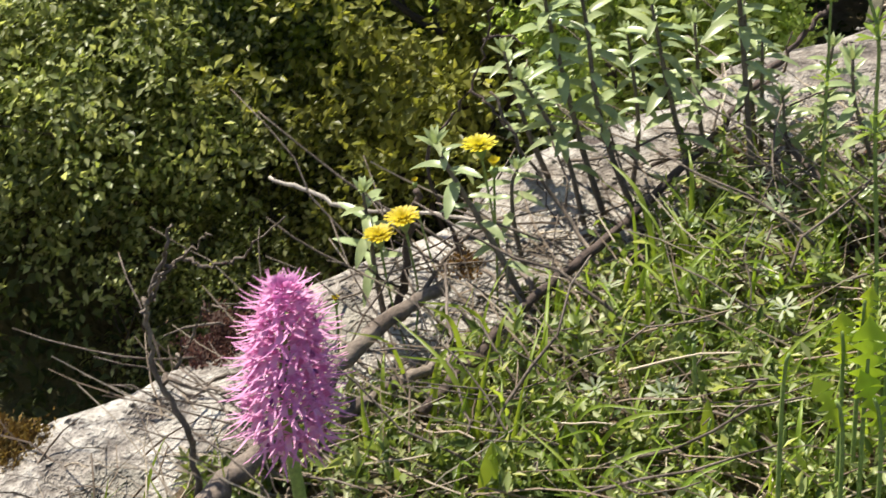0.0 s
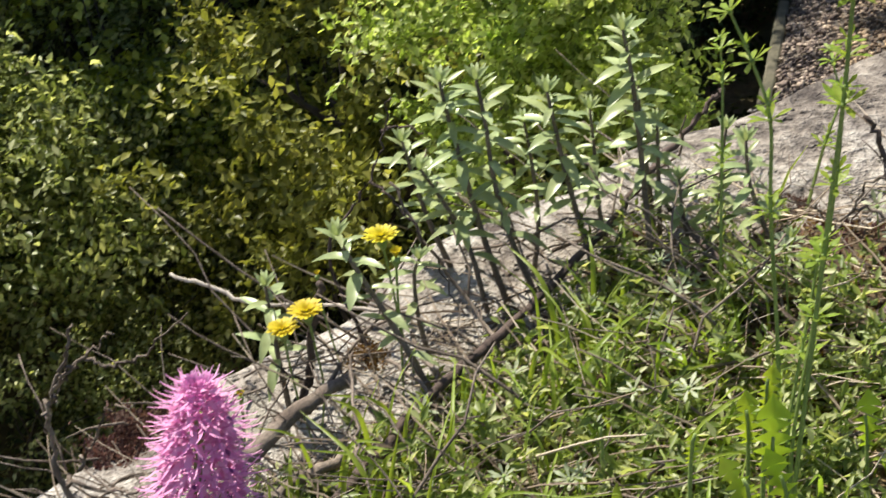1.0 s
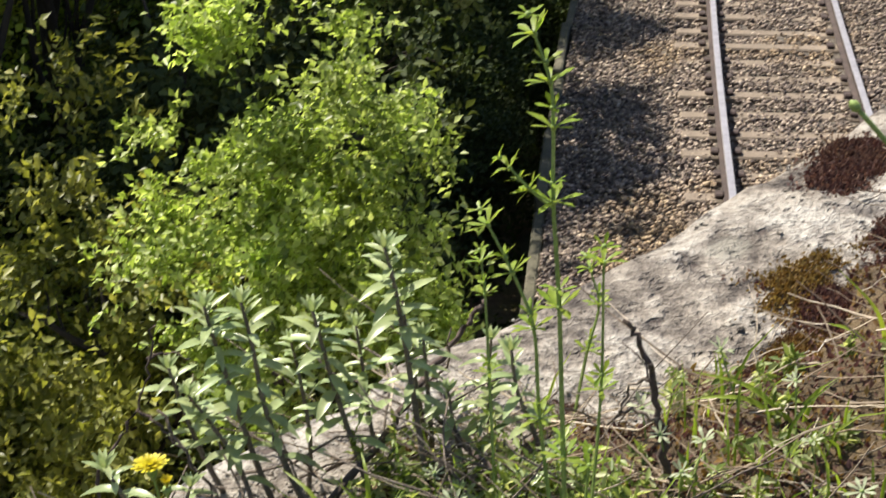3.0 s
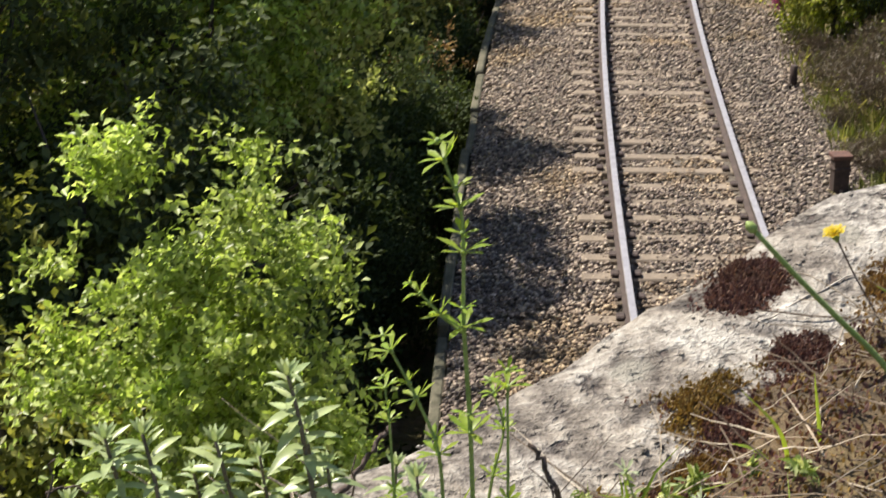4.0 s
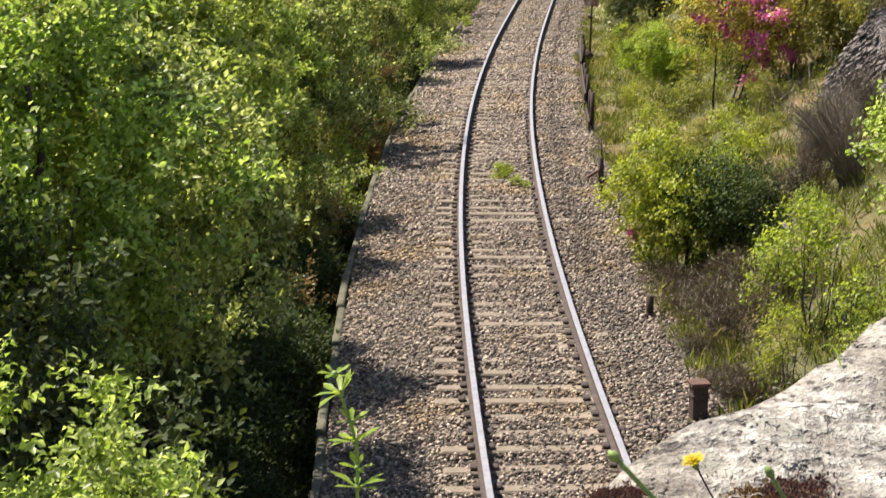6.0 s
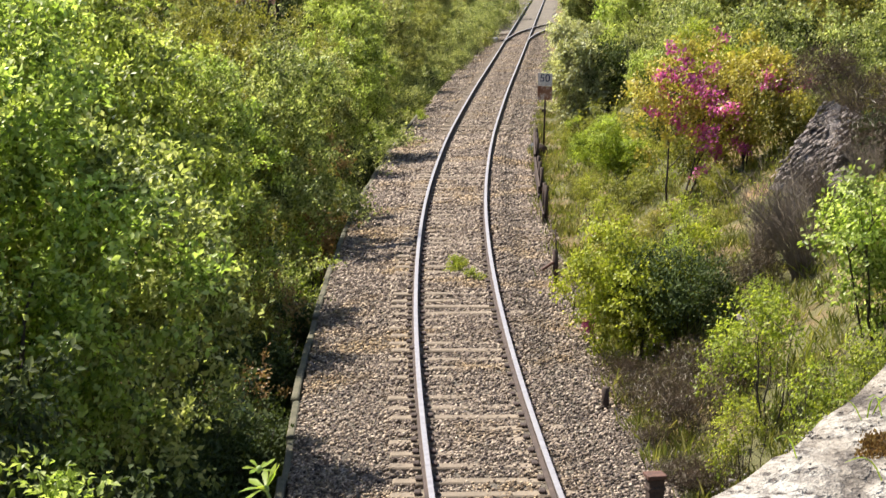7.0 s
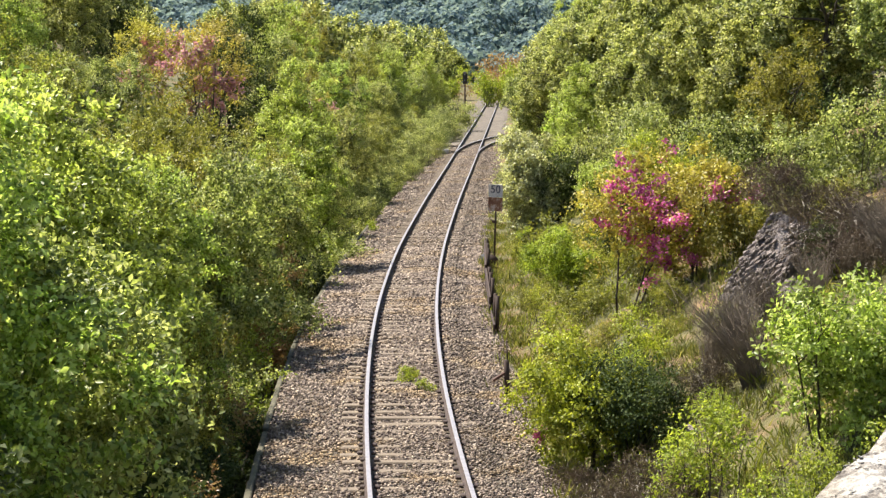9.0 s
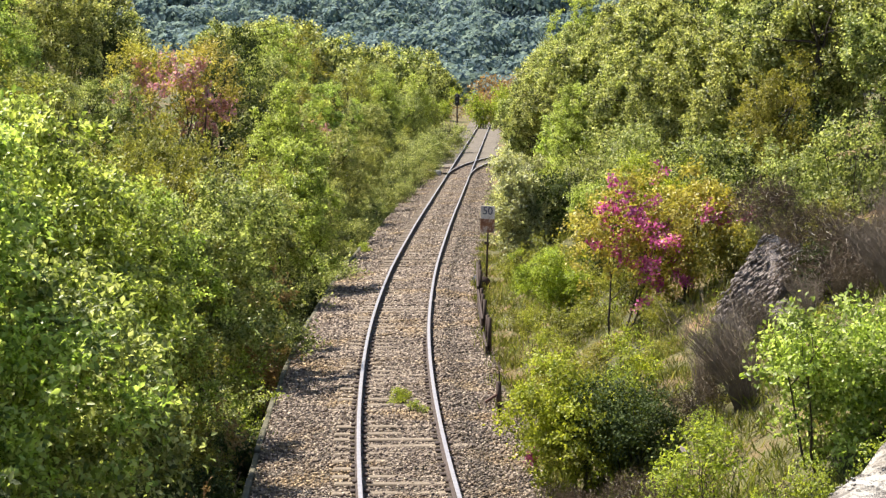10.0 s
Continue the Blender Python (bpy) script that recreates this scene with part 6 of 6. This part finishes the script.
dead_branch("tangled grey-brown dead stem over the litter", 0.0022, 0.0012, (-0.483, 1.153, 5.462), (-0.429, 1.116, 5.454), (-0.382, 1.066, 5.445))
dead_branch("tangled grey-brown dead stem over the litter", 0.0022, 0.0012, (-0.384, 1.142, 5.459), (-0.372, 1.225, 5.476), (-0.368, 1.277, 5.485))
dead_branch("tangled grey-brown dead stem over the litter", 0.0022, 0.0012, (-0.492, 1.216, 5.472), (-0.419, 1.171, 5.465), (-0.341, 1.115, 5.454))
dead_branch("tangled grey-brown dead stem over the litter", 0.0022, 0.0012, (-0.337, 1.258, 5.480), (-0.355, 1.189, 5.468), (-0.388, 1.140, 5.459))
dead_branch("tangled grey-brown dead stem over the litter", 0.0022, 0.0012, (-0.477, 1.247, 5.479), (-0.437, 1.193, 5.470), (-0.420, 1.132, 5.457))
dead_branch("tangled grey-brown dead stem over the litter", 0.0022, 0.0012, (-0.363, 1.329, 5.494), (-0.292, 1.271, 5.482), (-0.237, 1.221, 5.473))
dead_branch("tangled grey-brown dead stem over the litter", 0.0022, 0.0012, (-0.235, 1.383, 5.504), (-0.186, 1.332, 5.495), (-0.156, 1.270, 5.482))
dead_branch("tangled grey-brown dead stem over the litter", 0.0022, 0.0012, (-0.310, 1.323, 5.494), (-0.270, 1.376, 5.503), (-0.223, 1.401, 5.507))
dead_branch("tangled grey-brown dead stem over the litter", 0.0022, 0.0012, (-0.081, 1.444, 5.515), (-0.040, 1.373, 5.503), (-0.013, 1.330, 5.493))
dead_branch("tangled grey-brown dead stem over the litter", 0.0022, 0.0012, (-0.155, 1.385, 5.505), (-0.096, 1.439, 5.516), (-0.021, 1.461, 5.517))
dead_branch("tangled grey-brown dead stem over the litter", 0.0022, 0.0012, (-0.060, 1.329, 5.493), (-0.018, 1.405, 5.509), (0.020, 1.442, 5.515))


def scattered_blades():
    """Young grass standing in the ground cover at the front of the rock."""
    rng = np.random.default_rng(404)
    for k in range(260):
        s, e = rng.uniform(0.47, 0.84), rng.uniform(0.20, 0.50)
        n = e - 1.28
        x, y = s * SU[0] + n * SN[0], s * SU[1] + n * SN[1]
        z, h = rock_z(x, y), rng.uniform(0.035, 0.115)
        lx, ly = rng.normal(0, 0.3, 2) * h
        grass_blade(float(rng.uniform(0.0024, 0.0055)), (x, y, z), (x + lx * 0.2, y + ly * 0.2, z + h * 0.55), (x + lx * 0.6, y + ly * 0.6, z + h * 0.9), (x + lx * 1.5, y + ly * 1.5, z + h))


scattered_blades()


# ---- lineside things ----
def plain(name, colour, rough=0.6, metal=0.0, dirt=(0.5, 0.45, 0.4)):
    m, nt, b = base_mat(name, rough, metal)
    nt.links.new(mix(nt, ramp(nt, tex(nt, 7, 6, 0.7), [(0.45, (0, 0, 0)), (0.75, (1, 1, 1))]), colour, tuple(c * d for c, d in zip(colour, dirt))), b.inputs["Base Color"])
    return m


M_enamel = noisy_mat("weathered_enamel", [(0.3, (0.48, 0.40, 0.37)), (0.5, (0.68, 0.62, 0.60)), (0.75, (0.78, 0.75, 0.75))], 5.0, 0.6, 40.0, 0.2, 0.001)
M_rustplate = noisy_mat("rusted_plate", [(0.35, (0.16, 0.06, 0.03)), (0.5, (0.30, 0.14, 0.08)), (0.62, (0.62, 0.50, 0.44))], 4.0, 0.8, 30.0, 0.3, 0.002)
M_ink = plain("dark_blue_paint", (0.03, 0.035, 0.10))
M_black = plain("black_paint", (0.015, 0.015, 0.017))
M_iron = noisy_mat("dark_old_iron", [(0.3, (0.03, 0.022, 0.02)), (0.7, (0.09, 0.055, 0.045))], 9.0, 0.85, 50.0, 0.4, 0.003)
M_redrust = noisy_mat("red_brown_iron", [(0.3, (0.07, 0.035, 0.028)), (0.7, (0.15, 0.07, 0.052))], 9.0, 0.8, 60.0, 0.4, 0.003)


def box_part(name, parent, mat, size, at_, rot=(0, 0, 0), label="", bevel=0.006):
    return part(name, bm_mesh(box_geo(*size, min(bevel, min(size) * 0.3)), name, mat), parent, label, pose(*at_, *rot))


def tube_part(name, parent, mat, pts, r, sides=10, label=""):
    g = Geo()
    tube(g, pts, [r] * len(pts) if isinstance(r, float) else r, sides)
    return part(name, g.mesh(name, mat, True), parent, label)


def build_speed_board():
    x, y = 1.42, 58.8
    ob = thing("speed_board", "faded white speed board over a rusted plate on a thin post", "railway sign", m=pose(x, y, terrain(x, y), 0, 1.5, -24))
    tube_part("post", ob, M_iron, [(0, 0, -0.1), (0, 0, 1.2), (0, 0, 2.55)], 0.032)
    up = box_part("number_plate", ob, M_enamel, (0.50, 0.012, 0.42), (0, -0.045, 2.36), label="faded white plate with a dark number")
    cu = bpy.data.curves.new("number", "FONT")
    cu.body, cu.size, cu.align_x, cu.align_y, cu.extrude = "50", 0.36, "CENTER", "CENTER", 0.003
    cu.materials.append(M_ink)
    part("number", cu, up, "", pose(0, -0.011, 0.04, 90, 0, 0))
    box_part("lower_plate", ob, M_rustplate, (0.50, 0.012, 0.44), (0, -0.045, 1.92), label="rusted lower plate with pale paint left")
    for z in (2.4, 1.85):
        box_part("clamp", ob, M_iron, (0.12, 0.05, 0.03), (0, -0.015, z))
    box_part("bracket", ob, M_iron, (0.13, 0.09, 0.09), (-0.02, -0.02, 1.35))


def build_posts():
    # boards held by old rail stubs along the ballast's edge
    for k, (y0, y1) in enumerate(((42.8, 45.2), (46.0, 52.4), (53.2, 60.5))):
        edge = thing("edge_boards", "dark timber boards holding the ballast back between iron stubs", "lineside edging")
        for z, h in ((-0.14, 0.24), (0.12, 0.2)):
            if k == 0 and z > 0:
                continue
            x0, x1 = float(xc(y0)) + 2.12, float(xc(y1)) + 2.12
            L, a = math.hypot(x1 - x0, y1 - y0), math.degrees(math.atan2(-(x1 - x0), y1 - y0))
            box_part("board", edge, M_iron, (0.05, L, h), ((x0 + x1) / 2, (y0 + y1) / 2, z), (0, 0, a))
        n = 2 if k == 0 else 3
        for i in range(n):
            y = y0 + (y1 - y0) * (i + 0.3) / n
            x = float(xc(y)) + 2.20
            tube_part("stub", edge, M_iron, [(x, y, -0.6), (x, y, 0.2), (x + 0.01, y, 0.62 - 0.1 * i)], 0.05, 6)
    for x, y, h, lab in ((1.52, 25.2, 0.34, "short dark iron stub in the bank litter"), (1.11, 34.8, 0.72, "leaning iron stub with a rusty bracket beside the ballast")):
        z = terrain(x, y)
        ob = thing("iron_stub", lab, "post", m=pose(x, y, z, 3, -4, 10))
        tube_part("stub", ob, M_iron, [(0, 0, -0.2), (0, 0, h * 0.5), (0.01, 0, h)], 0.055, 6)
        if h > 0.5:
            box_part("bracket", ob, M_redrust, (0.34, 0.06, 0.05), (-0.12, 0, 0.42), (0, -28, 0), "rusty bracket")
            tube_part("rod", ob, M_iron, [(0.03, 0, 0.4), (0.035, 0, 1.1)], 0.014, 6)
    ob = thing("cable_post", "square red-brown iron post with a flat lid beside the ballast", "post", m=pose(1.82, 20.5, terrain(1.82, 20.5) - 0.2, 0, 0, 12))
    # Darker iron than the lid also stands for the shaded lower part.
    box_part("shaft", ob, M_iron, (0.18, 0.18, 0.62), (0, 0, 0.31))
    box_part("lid", ob, M_redrust, (0.23, 0.23, 0.05), (0, 0, 0.645), label="flat rusty lid")
    box_part("collar", ob, M_iron, (0.205, 0.205, 0.04), (0, 0, 0.5))
    ob = thing("drain_pipe", "short black drain pipe lying beside the edge boards", "pipe", m=pose(1.22, 57.4, terrain(1.22, 57.4) + 0.12, 0, 0, 15))
    tube_part("pipe", ob, M_black, [(0, -0.25, 0), (0, 0.5, 0)], 0.2, 14)
    tube_part("collar", ob, M_iron, [(0, -0.29, 0), (0, -0.2, 0)], 0.23, 14)


def build_signal():
    x, y = 1.60, 205.0
    z = terrain(x, y)
    ob = thing("railway_signal", "black railway signal head on a grey mast", "signal", m=pose(x, y, z))
    tube_part("mast", ob, M_iron, [(0, 0, -0.2), (0, 0, 2.5), (0, 0, 4.6 - z)], 0.09, 8)
    box_part("signal_head", ob, M_black, (0.52, 0.25, 1.30), (0, -0.15, 3.9 - z), label="black signal head with two lamps", bevel=0.06)
    for dz in (-0.33, 0.33):
        tube_part("lamp_hood", ob, M_black, [(0, -0.27, 3.9 - z + dz), (0, -0.52, 3.9 - z + dz)], 0.15, 12)
    box_part("base", ob, M_concrete, (0.5, 0.5, 0.4), (0, 0, 0.1))


def build_switch():
    x, y = -0.62, 123.6
    ob = thing("point_machine", "pale grey point machine beside the turnout", "railway equipment", m=pose(x, y, terrain(x, y) + 0.02))
    box_part("housing", ob, M_enamel, (0.95, 0.5, 0.32), (0, 0, 0.2), bevel=0.05)
    box_part("lever_box", ob, M_black, (0.22, 0.35, 0.55), (-0.6, 0, 0.28))
    box_part("rod", ob, M_iron, (1.3, 0.06, 0.05), (0.9, 0.1, 0.15))


def build_wall():
    wall = thing("retaining_wall", "low concrete wall along the edge of the ballast", "wall", kind="structure")
    rng = np.random.default_rng(9)
    me = bm_mesh(box_geo(0.11, 1.96, 2.2, 0.02), "wall_block", M_wall)
    y = 9.0
    while y < 72:
        x0, x1 = float(xc(y - 1)) - 2.58, float(xc(y + 1)) - 2.58
        part("wall_block", me, wall, m=pose((x0 + x1) / 2 + rng.normal(0, 0.01), y, -1.41 + rng.normal(0, 0.025), 0, rng.normal(0, 0.6), math.degrees(math.atan2(x0 - x1, 2.0))))
        y += 2.0


def build_outcrop():
    rng = np.random.default_rng(12)
    ob = thing("rock_outcrop", "grey flaky rock outcrop with a dark hollow on the bank", "rock", m=pose(6.45, 33.7, terrain(6.45, 33.7) - 0.62, -22, 4, -44) @ Matrix.Scale(0.86, 4))
    bm = bmesh.new()
    bmesh.ops.create_cube(bm, size=1)
    bmesh.ops.subdivide_edges(bm, edges=bm.edges, cuts=9, use_grid_fill=True)
    for v in bm.verts:
        x, y, z = v.co
        p = Vector((x * 1.9 + 0.25 * z, y * 2.0 + 0.75 * z, z * 2.2 + 1.0 - 0.35 * (x + 0.5)))
        hollow = max(0, 1 - ((x - 0.28) / 0.22) ** 2) * max(0, 1 - ((z - 0.12) / 0.28) ** 2) * (1 if y < -0.4 else 0)
        p.y += 0.9 * hollow
        p += Vector((noise.noise(p * 1.3), noise.noise(p * 1.3 + Vector((9, 0, 0))), noise.noise(p * 1.3 + Vector((0, 9, 0))))) * 0.22
        p += Vector((noise.noise(p * 5), noise.noise(p * 5 + Vector((9, 0, 0))), 0)) * 0.06
        v.co = p
    part("rock_body", bm_mesh(bm, "rock_body", M_outcrop), ob)
    # upright flakes of stone lapping over one another on the weathered face
    n = 1250
    u, w = rng.uniform(-0.52, 0.34, n), rng.uniform(-0.42, 0.48, n)
    ok = ~((np.abs(u - 0.28) < 0.17) & (np.abs(w - 0.12) < 0.2))
    u, w = u[ok], w[ok]
    n = len(u)
    pos = np.c_[u * 1.9 + 0.25 * w, -1.03 + 0.75 * w + rng.normal(0, 0.05, n), w * 2.2 + 1.0 - 0.35 * (u + 0.5)]
    base = np.array([(1, 0, 0), (-1, 0, 0), (0, 1, 0), (0, -1, 0), (0, 0, 1), (0, 0, -1)], float)
    tri = np.array([(0, 2, 4), (2, 1, 4), (1, 3, 4), (3, 0, 4), (2, 0, 5), (1, 2, 5), (3, 1, 5), (0, 3, 5)])
    v = base[None] * (0.035, 0.024, 0.085) * rng.uniform(0.5, 1.5, (n, 1, 1)) + rng.normal(0, 0.012, (n, 6, 3))
    v[..., 0] += 0.35 * v[..., 2] + rng.normal(0, 0.1, (n, 1)) * v[..., 2]
    v[..., 1] += 0.34 * v[..., 2]
    v += pos[:, None]
    part("flaky_crust", raw_mesh("flaky_crust", M_outcrop, v.reshape(-1, 3), (np.arange(n)[:, None, None] * 6 + tri).reshape(-1, 3)), ob, "overlapping thin flakes of grey stone")["kind"] = "stuff"
    # loose stones on the bank below
    spots = [(3.0, 27.2, .16), (3.4, 26.6, .12), (2.8, 26.3, .09), (3.2, 28.0, .10), (3.7, 27.4, .2), (2.5, 25.4, .08), (4.9, 31.8, .2), (7.2, 33.0, .55), (7.7, 32.4, .4), (7.9, 33.4, .6), (6.9, 32.5, .28), (3.1, 25.6, .07)]
    for x, y, s in spots:
        me = rocks("boulder", M_outcrop, np.zeros((1, 3)), np.array([s]), rng, 0.8)
        tagged(new("boulder", me), "loose grey angular stone on the bank", "stone", "stones on the bank").matrix_basis = pose(x, y, terrain(x, y) + s * 0.2)


def build_weeds():
    R = np.random.default_rng
    w = plant("weed", R(81), 0.32, 0.30, 0.0, 26, 40, 0.035, L_yellow, "yellow-green weed growing between the rails", "plant", stems=5, limbs=5, twig=0.35)
    at(w, -0.96, 36.2, -0.22)
    again(w, -0.52, 35.1, 0.8, 70, -0.22)
    again(w, -0.70, 36.6, 0.6, 200, -0.22)
    again(w, -3.1, 69.5, 1.2, 30, -0.35)
    s = plant("shoot", R(82), 0.75, 0.22, 0.45, 14, 10, 0.04, L_redbud, "small redbud shoot with magenta blossom", "plant", extra=(L_pink, 0.35, 0.04), stems=1, limbs=3, twig=0.4)
    at(s, 1.55, 29.0, lean=0)
    again(s, 5.1, 37.8, 1.1, 50)
    d = plant("dry_brush", R(83), 0.6, 0.8, 0.0, 50, 60, 0.10, L_brown, "heap of dry grey-brown brushwood at the ballast edge", "brushwood", stems=6, aspect=0.09, twig=0.5)
    at(d, 2.4, 24.9)
    again(d, 1.95, 27.3, 0.7, 160)
    for x, y, k, a in ((2.05, 23.2, .45, 30), (2.25, 21.9, .5, 210), (1.95, 26.0, .4, 120), (2.7, 23.6, 1.0, 40), (2.9, 25.8, 0.9, 110), (3.3, 24.6, 0.8, 300), (2.6, 21.4, 0.8, 20), (4.2, 28.4, 0.9, 75)):
        again(d, x, y, k, a)
    for x, y, k, a in ((7.3, 32.2, 1.3, 50), (7.6, 33.2, 1.6, 90), (7.2, 31.0, 0.9, 200), (8.2, 32.4, 1.4, 20)):
        again(d, x, y, k, a)
    again(d, 6.3, 34.4, 1.1, 130, 3.55)
    again(d, 7.0, 34.4, 1.0, 220, 3.2)


build_speed_board()
build_posts()
build_signal()
build_switch()
build_wall()
build_outcrop()
build_weeds()


def sway(ob, rows):
    m = ob.matrix_basis.copy()
    walk(ob, [(t, m @ pose(0, 0, 0, rx, ry, 0)) for t, rx, ry in rows])


def motions():
    # the breeze rocks the orchid, the tall bedstraw and one flower
    sway(ORCHID, [(0, 0, 0.0), (0.5, 0, -1.0), (1.0, 0, 1.0), (1.5, 0, -0.7), (2.0, 0, -1.1), (2.7, 0, 0.3), (4, 0, 0), (10, 0, 0)])
    sway(CLIMBER, [(0, 0, 3.0), (1.0, 0, 3.4), (1.5, 0, 3.8), (2.0, 0, 0.3), (2.5, 0, -0.7), (3.8, 0, 0.2), (4.6, 0, 0.0), (5.0, 0, 3.8), (5.2, 0, 1.6), (5.7, 0, 2.4), (7.0, 0, 0.5), (10, 0, 0)])
    sway(NODDER, [(0, 0, 0), (3.0, 0, 1.0), (3.8, 0, 0), (4.0, 0, 0), (4.5, 0, -9.0), (5.0, 0, -6.5), (5.5, 0, 0), (5.7, 0, -1.0), (7.0, 0, 0.5), (10, 0, 0)])


motions()
